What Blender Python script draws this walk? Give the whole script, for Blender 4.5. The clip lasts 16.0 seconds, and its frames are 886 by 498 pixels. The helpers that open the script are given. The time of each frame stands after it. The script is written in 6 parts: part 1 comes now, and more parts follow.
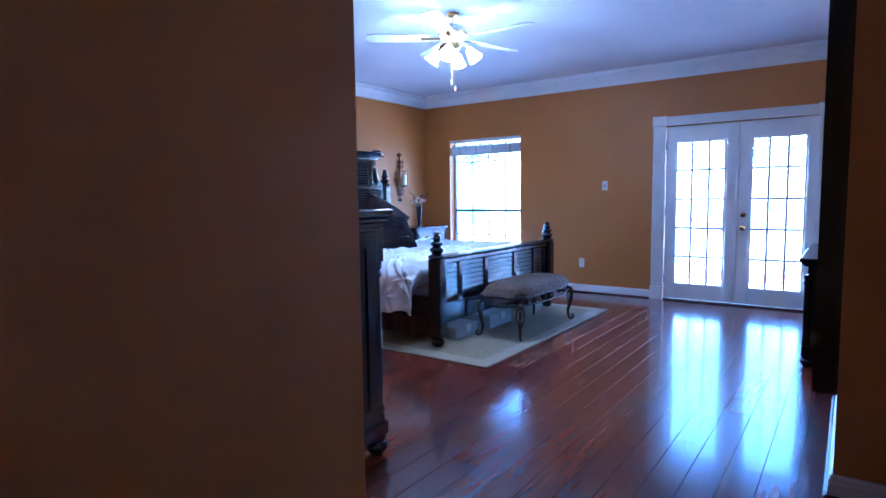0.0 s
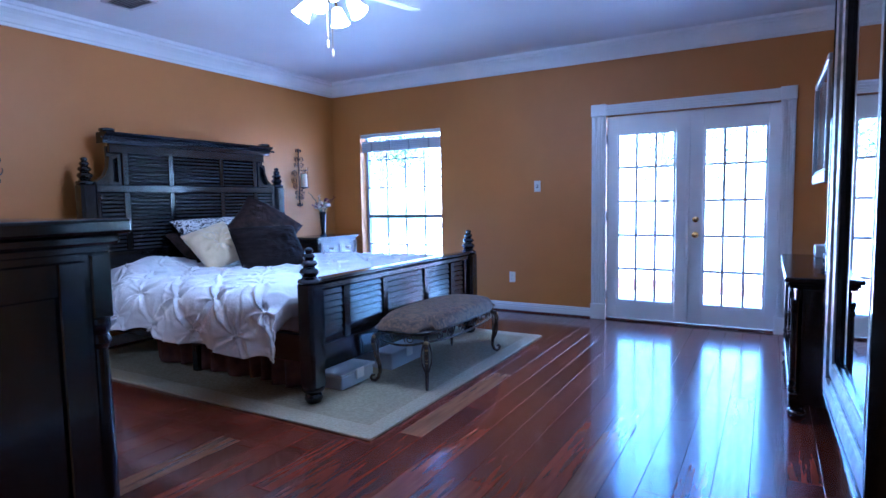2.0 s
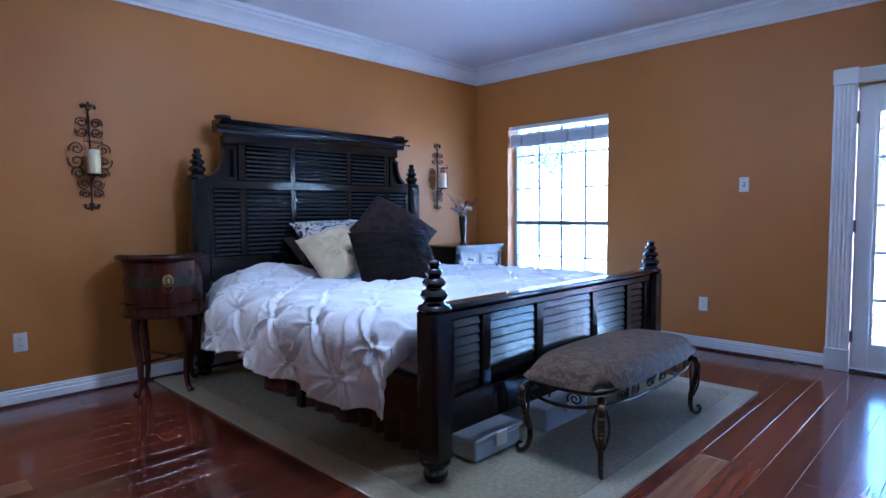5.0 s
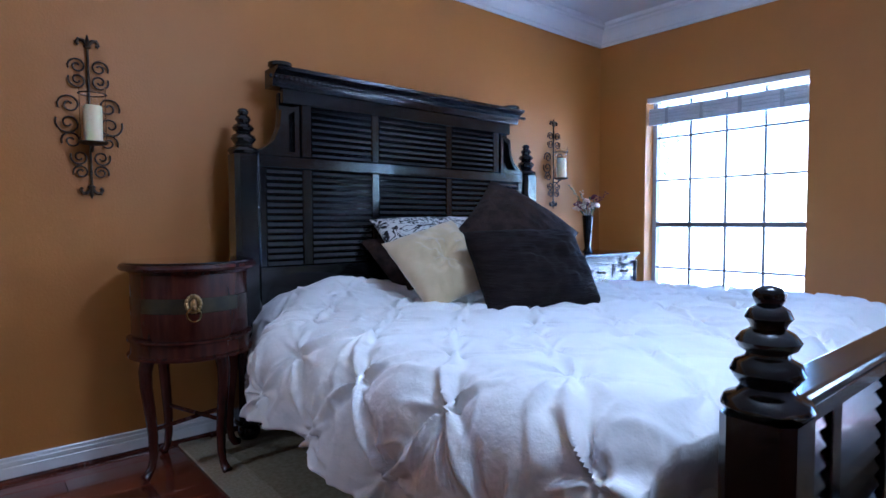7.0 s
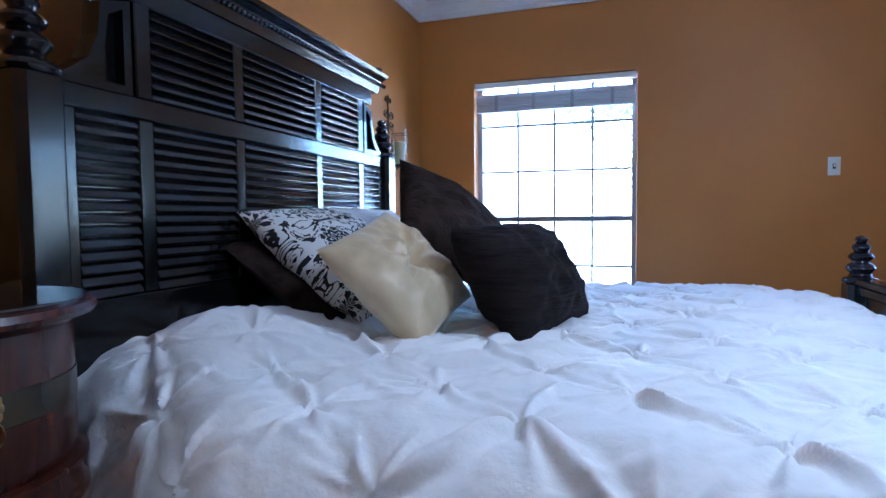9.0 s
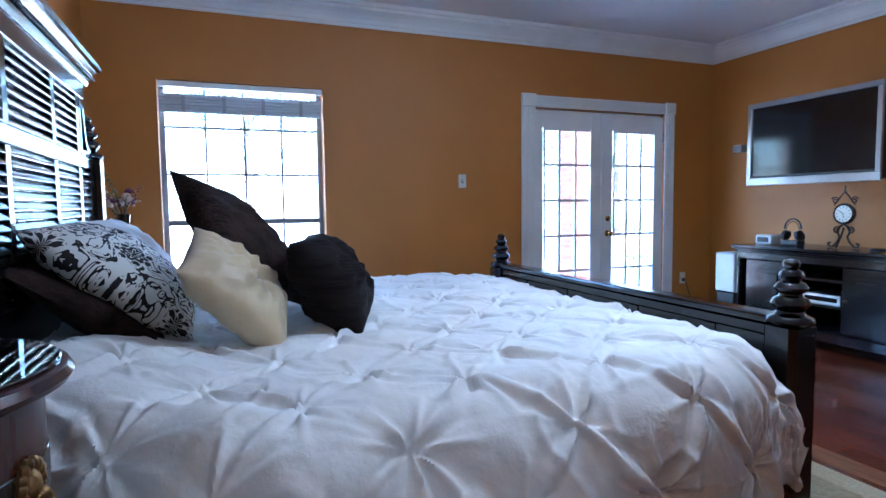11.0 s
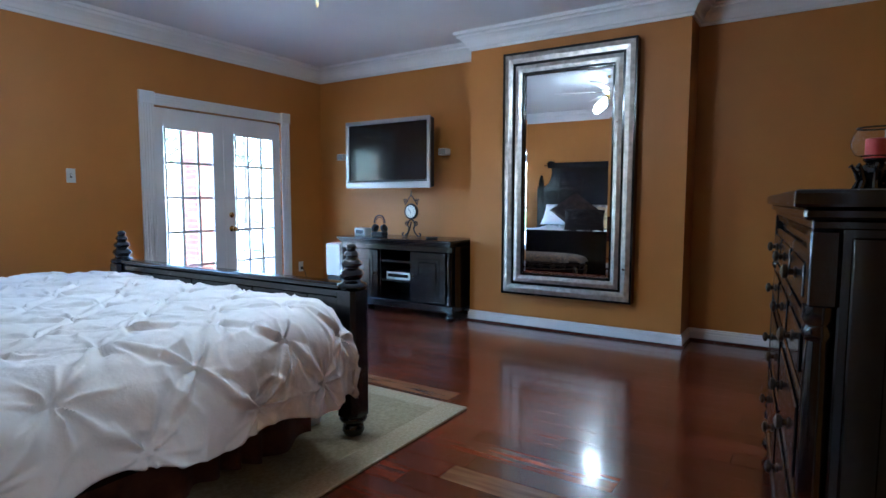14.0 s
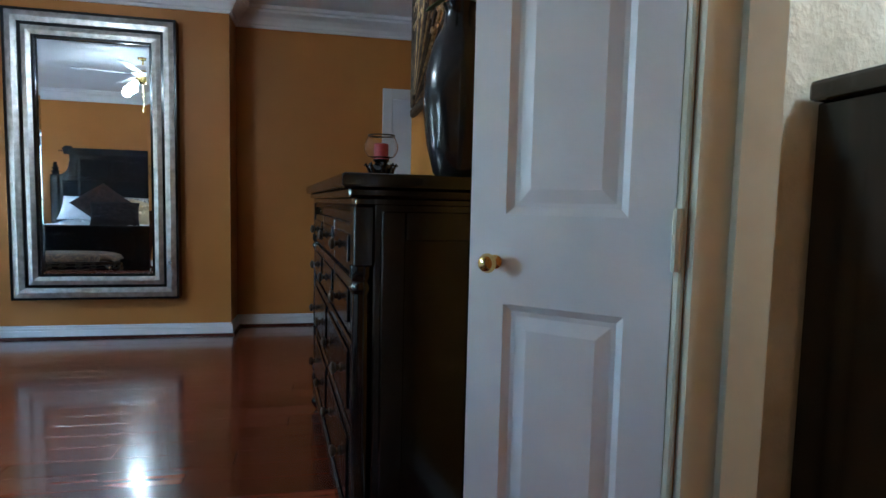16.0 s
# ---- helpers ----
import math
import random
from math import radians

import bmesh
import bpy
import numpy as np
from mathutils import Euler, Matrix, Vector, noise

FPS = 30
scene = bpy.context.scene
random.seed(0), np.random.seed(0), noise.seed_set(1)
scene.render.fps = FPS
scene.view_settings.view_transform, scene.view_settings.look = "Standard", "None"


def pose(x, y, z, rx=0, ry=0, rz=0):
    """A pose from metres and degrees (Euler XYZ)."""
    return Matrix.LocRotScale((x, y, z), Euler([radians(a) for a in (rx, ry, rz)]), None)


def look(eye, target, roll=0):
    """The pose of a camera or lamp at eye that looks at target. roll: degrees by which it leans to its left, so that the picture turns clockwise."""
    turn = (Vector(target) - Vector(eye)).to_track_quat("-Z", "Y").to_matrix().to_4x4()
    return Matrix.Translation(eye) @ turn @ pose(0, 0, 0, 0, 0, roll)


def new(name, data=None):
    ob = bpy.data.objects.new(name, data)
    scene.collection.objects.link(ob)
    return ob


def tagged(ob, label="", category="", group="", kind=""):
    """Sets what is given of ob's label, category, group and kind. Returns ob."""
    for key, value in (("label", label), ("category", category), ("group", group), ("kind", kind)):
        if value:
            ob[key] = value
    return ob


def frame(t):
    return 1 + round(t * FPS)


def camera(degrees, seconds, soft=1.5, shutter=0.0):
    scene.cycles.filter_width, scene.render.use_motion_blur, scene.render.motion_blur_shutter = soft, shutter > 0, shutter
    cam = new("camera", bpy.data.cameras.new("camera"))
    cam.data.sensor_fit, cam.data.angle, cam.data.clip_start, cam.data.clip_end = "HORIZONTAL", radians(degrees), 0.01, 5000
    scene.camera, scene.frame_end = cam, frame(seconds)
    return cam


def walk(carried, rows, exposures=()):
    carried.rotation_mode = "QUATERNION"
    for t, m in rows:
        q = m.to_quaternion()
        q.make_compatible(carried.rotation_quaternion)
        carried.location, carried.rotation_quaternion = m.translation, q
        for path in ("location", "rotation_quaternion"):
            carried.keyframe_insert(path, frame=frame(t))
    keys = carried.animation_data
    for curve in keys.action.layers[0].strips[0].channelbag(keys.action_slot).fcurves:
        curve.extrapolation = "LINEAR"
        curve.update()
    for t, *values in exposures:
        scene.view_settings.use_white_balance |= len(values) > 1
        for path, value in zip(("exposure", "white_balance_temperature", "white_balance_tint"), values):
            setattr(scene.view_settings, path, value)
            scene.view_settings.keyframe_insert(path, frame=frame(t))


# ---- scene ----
cam = camera(75.7, 16.0)
PATH = [
    (0, (0.549, 0.263, 1.252), (-0.613, 1.881, 1.072), -0.7),
    (0.5, (0.456, 0.603, 1.23), (-0.546, 2.324, 1.048), -0.8),
    (1, (0.376, 0.949, 1.219), (-0.6, 2.686, 1.047), -1.0),
    (1.5, (0.246, 1.24, 1.217), (-0.721, 2.982, 1.049), -0.9),
    (2, (0.181, 1.476, 1.227), (-0.813, 3.204, 1.062), -1.0),
    (2.5, (0.155, 1.671, 1.226), (-0.942, 3.336, 1.07), -1.0),
    (3, (0.129, 1.782, 1.23), (-1.034, 3.402, 1.081), -0.9),
    (5.5, (-0.777, 2.567, 1.139), (-2.237, 3.928, 1.024), -0.3),
    (6, (-1.051, 2.804, 1.119), (-2.576, 4.094, 1.014), -0.2),
    (6.5, (-1.404, 2.938, 1.096), (-2.955, 4.197, 0.994), -0.1),
    (7, (-1.84, 2.973, 1.077), (-3.363, 4.266, 0.985), -0.2),
    (7.5, (-2.159, 3.061, 1.065), (-3.592, 4.453, 0.975), -0.0),
    (8, (-2.54, 3.071, 1.036), (-3.782, 4.636, 0.952), -0.0),
    (10.5, (-3.87, 2.837, 1.138), (-3.401, 4.776, 0.993), -0.8),
    (11, (-3.98, 2.703, 1.152), (-3.252, 4.56, 1.005), -0.7),
    (11.5, (-4.132, 2.574, 1.168), (-3.169, 4.321, 1.016), -0.6),
    (12, (-4.22, 2.47, 1.193), (-3.073, 4.102, 1.035), -0.5),
    (12.5, (-4.283, 2.379, 1.205), (-3.038, 3.936, 1.047), -0.4),
    (13, (-4.303, 2.299, 1.21), (-2.969, 3.781, 1.051), -0.5),
    (13.5, (-4.296, 2.22, 1.198), (-2.845, 3.587, 1.035), -0.3),
    (14, (-4.288, 2.161, 1.175), (-2.615, 3.245, 1.006), 0.1),
    (14.5, (-4.287, 2.214, 1.158), (-2.406, 2.871, 0.986), 0.4),
    (15, (-4.294, 2.234, 1.137), (-2.323, 2.529, 0.969), 0.6),
    (15.5, (-4.355, 2.234, 1.134), (-2.363, 2.174, 0.969), 0.8),
    (16, (-4.388, 2.232, 1.124), (-2.434, 1.834, 0.966), 1.3),
]
walk(cam, [(t, look(eye, target, roll)) for t, eye, target, roll in PATH],
     [(0.0, 4.12, 3900, 17), (3.0, 4.05, 4060, 15), (8.0, 3.88, 4520, 11), (10.5, 3.96, 4580, 8), (13.0, 3.92, 4850, 4), (15.0, 3.85, 4950, 0), (16.0, 3.75, 4950, -3)])

FAN_WATTS = 0.55

# ---- world, sun, window light, lamps ----
world = bpy.data.worlds.new("sky")
scene.world = world
world.use_nodes = True
wn = world.node_tree
sky = wn.nodes.new("ShaderNodeTexSky")
sky.sky_type, sky.sun_disc = "NISHITA", False
sky.sun_elevation, sky.sun_rotation = radians(52), radians(200)
wn.nodes["Background"].inputs["Strength"].default_value = 0.18
wn.links.new(sky.outputs["Color"], wn.nodes["Background"].inputs["Color"])

sun = new("sun", bpy.data.lights.new("sun", "SUN"))
sun.data.energy, sun.data.angle, sun.data.color = 3.2, radians(0.5), (1.0, 0.95, 0.87)
sun.matrix_world = look((2, -6, 12), (0, 0, 0))


def opening_portal(name, x, z, w, h):
    """Guides the sky's light through an opening; gives none of its own."""
    ob = new(name, bpy.data.lights.new(name, "AREA"))
    ob.data.shape, ob.data.size, ob.data.size_y = "RECTANGLE", w, h
    ob.data.cycles.is_portal = True
    ob.matrix_world = pose(x, YN + 0.24, z, -90, 0, 0)
    return ob


YN = 7.3
opening_portal("window_portal", -3.77, 1.22, 1.18, 1.75)
opening_portal("door_portal", -0.51, 1.02, 1.53, 2.04)


# ---- materials ----
def mat(name, color, rough=0.5, metal=0.0, **more):
    m = bpy.data.materials.new(name)
    m.use_nodes = True
    b = m.node_tree.nodes["Principled BSDF"]
    b.inputs["Base Color"].default_value = (*color, 1)
    b.inputs["Roughness"].default_value = rough
    b.inputs["Metallic"].default_value = metal
    for key, value in more.items():
        b.inputs[key.replace("_", " ")].default_value = value
    return m


def node(m, kind, **values):
    n = m.node_tree.nodes.new(kind)
    for key, value in values.items():
        n.inputs[key.replace("_", " ")].default_value = value
    return n


def vary(m, a, b, scale=8.0, stretch=(1, 1, 1), detail=5.0, lo=0.3, hi=0.7, bump=0.0, bump_scale=None, rough=None, per_piece=0.0, distort=0.0):
    """Colour that wanders between a and b, with fine relief and uneven gloss."""
    t, bs = m.node_tree, m.node_tree.nodes["Principled BSDF"]
    co = t.nodes.new("ShaderNodeTexCoord")
    mp = t.nodes.new("ShaderNodeMapping")
    mp.inputs["Scale"].default_value = stretch
    t.links.new(co.outputs["Object"], mp.inputs["Vector"])
    vec = mp.outputs["Vector"]
    if per_piece:
        info = t.nodes.new("ShaderNodeObjectInfo")
        mul = t.nodes.new("ShaderNodeVectorMath")
        mul.operation = "MULTIPLY_ADD"
        comb = t.nodes.new("ShaderNodeCombineXYZ")
        for k in range(3):
            t.links.new(info.outputs["Random"], comb.inputs[k])
        t.links.new(comb.outputs[0], mul.inputs[0])
        mul.inputs[1].default_value = (37, 53, 71)
        t.links.new(vec, mul.inputs[2])
        vec = mul.outputs[0]
    nz = node(m, "ShaderNodeTexNoise", Scale=scale, Detail=detail, Distortion=distort)
    t.links.new(vec, nz.inputs["Vector"])
    mr = node(m, "ShaderNodeMapRange", From_Min=lo, From_Max=hi)
    t.links.new(nz.outputs["Fac"], mr.inputs["Value"])
    mix = t.nodes.new("ShaderNodeMix")
    mix.data_type = "RGBA"
    mix.inputs[6].default_value, mix.inputs[7].default_value = (*a, 1), (*b, 1)
    t.links.new(mr.outputs["Result"], mix.inputs[0])
    col = mix.outputs[2]
    if per_piece:
        hsv = t.nodes.new("ShaderNodeHueSaturation")
        mv = node(m, "ShaderNodeMapRange", To_Min=1 - per_piece, To_Max=1 + per_piece)
        t.links.new(info.outputs["Random"], mv.inputs["Value"])
        t.links.new(mv.outputs["Result"], hsv.inputs["Value"])
        t.links.new(col, hsv.inputs["Color"])
        col = hsv.outputs["Color"]
    t.links.new(col, bs.inputs["Base Color"])
    if rough:
        rr = node(m, "ShaderNodeMapRange", To_Min=rough[0], To_Max=rough[1])
        n3 = node(m, "ShaderNodeTexNoise", Scale=scale * 0.35, Detail=3.0)
        t.links.new(vec, n3.inputs["Vector"])
        t.links.new(n3.outputs["Fac"], rr.inputs["Value"])
        t.links.new(rr.outputs["Result"], bs.inputs["Roughness"])
    if bump:
        n2 = node(m, "ShaderNodeTexNoise", Scale=bump_scale or scale * 6, Detail=4.0)
        t.links.new(vec, n2.inputs["Vector"])
        bp = node(m, "ShaderNodeBump", Strength=bump, Distance=0.01)
        t.links.new(n2.outputs["Fac"], bp.inputs["Height"])
        t.links.new(bp.outputs["Normal"], bs.inputs["Normal"])
    return m


M_WALL = vary(mat("terracotta wall paint", (0.5, 0.2, 0.05), 0.55), (0.43, 0.168, 0.024), (0.48, 0.195, 0.03), 1.6, bump=0.12, bump_scale=90, rough=(0.45, 0.6))
M_CEIL = vary(mat("ceiling paint", (0.8, 0.8, 0.8), 0.8), (0.74, 0.74, 0.75), (0.8, 0.8, 0.8), 1.2, bump=0.25, bump_scale=140)
M_TRIM = vary(mat("white trim paint", (0.8, 0.8, 0.8), 0.35), (0.74, 0.74, 0.74), (0.82, 0.82, 0.81), 3, bump=0.04, bump_scale=60, rough=(0.28, 0.42))
M_CREAM = vary(mat("cream trim paint", (0.7, 0.66, 0.54), 0.4), (0.5, 0.5, 0.4), (0.6, 0.6, 0.49), 4, bump=0.06, bump_scale=60)
M_PLASTER = vary(mat("cream textured plaster", (0.6, 0.55, 0.42), 0.7), (0.46, 0.45, 0.34), (0.64, 0.63, 0.52), 5, bump=0.6, bump_scale=30)
M_DOOR = vary(mat("white door paint with wood grain", (0.76, 0.78, 0.82), 0.4), (0.7, 0.72, 0.76), (0.8, 0.81, 0.84), 5, (1, 1, 1), bump=0.16, bump_scale=26, rough=(0.34, 0.5))
M_PLANK = vary(mat("polished cherry plank", (0.2, 0.05, 0.025), 0.15, Coat_Weight=0.6, Coat_Roughness=0.1), (0.105, 0.018, 0.009), (0.19, 0.042, 0.017), 5, (7, 0.6, 7), 6, 0.3, 0.75, bump=0.05, bump_scale=16, rough=(0.16, 0.28), per_piece=0.42)
_t, _b = M_PLANK.node_tree, M_PLANK.node_tree.nodes["Principled BSDF"]
_src = _b.inputs["Base Color"].links[0].from_socket
_info = _t.nodes.new("ShaderNodeObjectInfo")
_w = node(M_PLANK, "ShaderNodeMath")
_w.operation = "FRACT"
_k = node(M_PLANK, "ShaderNodeMath")
_k.operation, _k.inputs[1].default_value = "MULTIPLY", 31.7
_g = node(M_PLANK, "ShaderNodeMath")
_g.operation, _g.inputs[1].default_value = "GREATER_THAN", 0.93
_t.links.new(_info.outputs["Random"], _k.inputs[0])
_t.links.new(_k.outputs[0], _w.inputs[0])
_t.links.new(_w.outputs[0], _g.inputs[0])
_hs = node(M_PLANK, "ShaderNodeHueSaturation", Hue=0.53, Saturation=0.85, Value=1.35)
_t.links.new(_src, _hs.inputs["Color"])
_mx = _t.nodes.new("ShaderNodeMix")
_mx.data_type = "RGBA"
_t.links.new(_g.outputs[0], _mx.inputs[0])
_t.links.new(_src, _mx.inputs[6])
_t.links.new(_hs.outputs[0], _mx.inputs[7])
_t.links.new(_mx.outputs[2], _b.inputs["Base Color"])
M_JOINT = mat("dark floor joint", (0.02, 0.008, 0.006), 0.6)
M_BLACK = vary(mat("black painted wood", (0.008, 0.008, 0.01), 0.25, Specular_IOR_Level=0.5, Coat_Weight=0.25, Coat_Roughness=0.08), (0.0025, 0.0025, 0.0035), (0.007, 0.0065, 0.007), 9, (1, 1, 1), 6, bump=0.05, bump_scale=40, rough=(0.12, 0.25))
M_MAHOG = vary(mat("mahogany", (0.09, 0.02, 0.012), 0.25), (0.03, 0.007, 0.005), (0.075, 0.017, 0.009), 6, (6, 6, 1), 6, bump=0.03, rough=(0.18, 0.32))
M_MAHOG_BAND = vary(mat("dark inlay band", (0.03, 0.02, 0.012), 0.25), (0.025, 0.018, 0.012), (0.05, 0.035, 0.016), 12)
M_DUVET = vary(mat("white cotton", (0.85, 0.85, 0.85), 0.85, Sheen_Weight=0.15), (0.83, 0.83, 0.83), (0.88, 0.875, 0.87), 6, bump=0.3, bump_scale=45)
M_RUG = vary(mat("woven sisal", (0.42, 0.37, 0.25), 0.9), (0.28, 0.235, 0.13), (0.42, 0.355, 0.22), 55, detail=8, bump=0.8, bump_scale=240)
M_RUG_EDGE = vary(mat("rug border weave", (0.5, 0.45, 0.33), 0.9), (0.38, 0.32, 0.19), (0.52, 0.45, 0.3), 70, bump=0.9, bump_scale=200)
M_BENCH = vary(mat("mottled brown upholstery", (0.15, 0.08, 0.035), 0.75, Sheen_Weight=0.1), (0.032, 0.017, 0.007), (0.14, 0.076, 0.028), 32, detail=9, lo=0.38, hi=0.62, bump=0.3, bump_scale=120, distort=1.2)
M_IRON = vary(mat("antique bronze iron", (0.04, 0.03, 0.022), 0.45, 0.75), (0.025, 0.02, 0.016), (0.12, 0.08, 0.045), 30, rough=(0.35, 0.6), bump=0.2)
M_GOLD = vary(mat("antique gold metal", (0.35, 0.22, 0.09), 0.4, 0.85), (0.14, 0.08, 0.035), (0.45, 0.3, 0.12), 35, rough=(0.3, 0.55), bump=0.2)
M_BRASS = mat("polished brass", (0.75, 0.55, 0.22), 0.15, 1.0)
M_STEEL = mat("dark hinge metal", (0.25, 0.24, 0.22), 0.35, 1.0)
M_SILVER = vary(mat("brushed silver leaf", (0.55, 0.52, 0.47), 0.3, 0.9), (0.36, 0.33, 0.29), (0.68, 0.66, 0.62), 22, (1, 1, 1), 6, 0.25, 0.75, bump=0.12, rough=(0.22, 0.42))
M_MIRROR = mat("mirror glass", (0.92, 0.93, 0.93), 0.0, 1.0)
M_GLASS = mat("window glass", (1, 1, 1), 0.0, 0.0, Transmission_Weight=1.0, IOR=1.01, Specular_IOR_Level=0.5)
M_CLEAR = mat("clear glass", (0.98, 0.98, 0.98), 0.03, 0.0, Transmission_Weight=1.0, IOR=1.25)
M_WAX = mat("ivory candle wax", (0.72, 0.62, 0.38), 0.5, Subsurface_Weight=0.3)
M_REDWAX = mat("red candle wax", (0.35, 0.03, 0.03), 0.5)
M_FUR = vary(mat("brown plush", (0.02, 0.01, 0.007), 0.95, Specular_IOR_Level=0.2), (0.014, 0.009, 0.008), (0.046, 0.027, 0.021), 16, bump=0.9, bump_scale=60)
M_RIBBED = vary(mat("dark ribbed plush", (0.01, 0.007, 0.007), 0.9, Specular_IOR_Level=0.2), (0.006, 0.004, 0.004), (0.016, 0.01, 0.009), 3, (2, 2, 14), bump=1.0, bump_scale=7)
M_SATIN = vary(mat("cream satin", (0.62, 0.52, 0.34), 0.4, Sheen_Weight=0.3), (0.6, 0.47, 0.27), (0.7, 0.57, 0.36), 10, bump=0.15, bump_scale=50)
M_SKIRT = vary(mat("rust brown bed skirt", (0.1, 0.03, 0.018), 0.8), (0.06, 0.017, 0.012), (0.14, 0.045, 0.025), 12, bump=0.3)
M_SCREEN = mat("black screen glass", (0.006, 0.006, 0.008), 0.12)
M_TVFRAME = mat("brushed grey bezel", (0.36, 0.35, 0.36), 0.32, 0.8)
M_WHITEPL = mat("white plastic", (0.72, 0.71, 0.67), 0.4)
M_DARKPL = mat("black plastic", (0.015, 0.015, 0.017), 0.4)
M_GREYPL = mat("grey storage plastic", (0.42, 0.44, 0.46), 0.4)
M_BRICK = vary(mat("red brick", (0.26, 0.09, 0.06), 0.85), (0.2, 0.065, 0.045), (0.34, 0.13, 0.09), 14, bump=0.5, bump_scale=60, per_piece=0.25)
M_MORTAR = vary(mat("mortar", (0.5, 0.48, 0.45), 0.9), (0.42, 0.4, 0.38), (0.55, 0.53, 0.5), 30, bump=0.4)
M_CONCRETE = vary(mat("pale concrete", (0.62, 0.61, 0.58), 0.85), (0.55, 0.54, 0.51), (0.68, 0.67, 0.64), 2, bump=0.3, bump_scale=60)
M_GRASS = vary(mat("lawn", (0.1, 0.14, 0.04), 0.9), (0.06, 0.1, 0.03), (0.14, 0.17, 0.06), 3, bump=0.8, bump_scale=40)
M_BARK = vary(mat("bark", (0.12, 0.09, 0.07), 0.9), (0.07, 0.05, 0.04), (0.16, 0.13, 0.1), 12, (3, 3, 0.5), bump=0.8)
M_LEAF = vary(mat("leaf", (0.07, 0.11, 0.03), 0.6), (0.04, 0.08, 0.02), (0.12, 0.16, 0.05), 2)
M_FENCE = vary(mat("pale painted fence board", (0.6, 0.58, 0.54), 0.8), (0.55, 0.53, 0.49), (0.68, 0.66, 0.62), 4, (4, 4, 0.4), per_piece=0.2, bump=0.3)
M_BLIND = mat("grey window shade fabric", (0.62, 0.64, 0.68), 0.8, Transmission_Weight=0.0)
M_STRAP = mat("grey shade strap cloth", (0.42, 0.44, 0.48), 0.8)
M_WFRAME = mat("grey window frame", (0.4, 0.41, 0.43), 0.5)
M_SASH = mat("dark bronze window muntin", (0.2, 0.2, 0.21), 0.5)
M_PETAL = vary(mat("dusty silk petal", (0.5, 0.36, 0.28), 0.8), (0.5, 0.3, 0.22), (0.75, 0.62, 0.45), 14)
M_PLUM = mat("plum silk petal", (0.12, 0.03, 0.05), 0.8)
M_GREEN = mat("silk leaf", (0.1, 0.14, 0.06), 0.7)
M_BULB = mat("lit frosted glass shade", (0.9, 0.9, 0.9), 0.4, Emission_Color=(0.85, 0.93, 1.0, 1), Emission_Strength=2.6)
M_FANWHITE = mat("white fan blade", (0.82, 0.82, 0.82), 0.35)
M_DIAL = mat("ivory clock dial", (0.75, 0.72, 0.62), 0.5)
M_VENT = mat("white vent enamel", (0.6, 0.6, 0.6), 0.5)
M_VENTDARK = mat("vent inside", (0.12, 0.12, 0.13), 0.8)

# white cotton printed with dark rosettes and curling vines
M_DAMASK = mat("black and white damask print", (0.8, 0.8, 0.8), 0.75)
_t, _b = M_DAMASK.node_tree, M_DAMASK.node_tree.nodes["Principled BSDF"]


def calc(m, op, a, b=None, c=None):
    n = m.node_tree.nodes.new("ShaderNodeMath")
    n.operation = op
    for k, v in enumerate((a, b, c)):
        if v is None:
            continue
        if isinstance(v, (int, float)):
            n.inputs[k].default_value = v
        else:
            m.node_tree.links.new(v, n.inputs[k])
    return n.outputs[0]


_co = _t.nodes.new("ShaderNodeTexCoord")
_sx = _t.nodes.new("ShaderNodeSeparateXYZ")
_t.links.new(_co.outputs["Object"], _sx.inputs[0])
_mp = _t.nodes.new("ShaderNodeCombineXYZ")
_t.links.new(calc(M_DAMASK, "MULTIPLY", _sx.outputs[1], 4.9), _mp.inputs[0])
_t.links.new(calc(M_DAMASK, "MULTIPLY", calc(M_DAMASK, "SUBTRACT", calc(M_DAMASK, "MULTIPLY", _sx.outputs[2], 0.64), calc(M_DAMASK, "MULTIPLY", _sx.outputs[0], 0.77)), 4.9), _mp.inputs[1])
_v = node(M_DAMASK, "ShaderNodeTexVoronoi", Scale=1.0, Randomness=0.25)
_t.links.new(_mp.outputs["Vector"], _v.inputs["Vector"])
_sub = _t.nodes.new("ShaderNodeVectorMath")
_sub.operation = "SUBTRACT"
_t.links.new(_mp.outputs["Vector"], _sub.inputs[0])
_t.links.new(_v.outputs["Position"], _sub.inputs[1])
_xyz = _t.nodes.new("ShaderNodeSeparateXYZ")
_t.links.new(_sub.outputs[0], _xyz.inputs[0])
_th = calc(M_DAMASK, "ARCTAN2", _xyz.outputs[1], _xyz.outputs[0])
_pet = calc(M_DAMASK, "MULTIPLY_ADD", calc(M_DAMASK, "COSINE", calc(M_DAMASK, "MULTIPLY", _th, 7.0)), 0.06, 0.3)
_flower = calc(M_DAMASK, "LESS_THAN", _v.outputs["Distance"], _pet)
_rings = calc(M_DAMASK, "GREATER_THAN", calc(M_DAMASK, "SINE", calc(M_DAMASK, "ADD", calc(M_DAMASK, "MULTIPLY", _v.outputs["Distance"], 46.0), calc(M_DAMASK, "MULTIPLY", calc(M_DAMASK, "COSINE", calc(M_DAMASK, "MULTIPLY", _th, 7.0)), 2.0))), -0.75)
_rose = calc(M_DAMASK, "MULTIPLY", _flower, _rings)
_n = node(M_DAMASK, "ShaderNodeTexNoise", Scale=2.1, Detail=1.0, Distortion=3.0)
_t.links.new(_mp.outputs["Vector"], _n.inputs["Vector"])
_band = calc(M_DAMASK, "LESS_THAN", calc(M_DAMASK, "ABSOLUTE", calc(M_DAMASK, "SUBTRACT", _n.outputs["Fac"], 0.5)), 0.045)
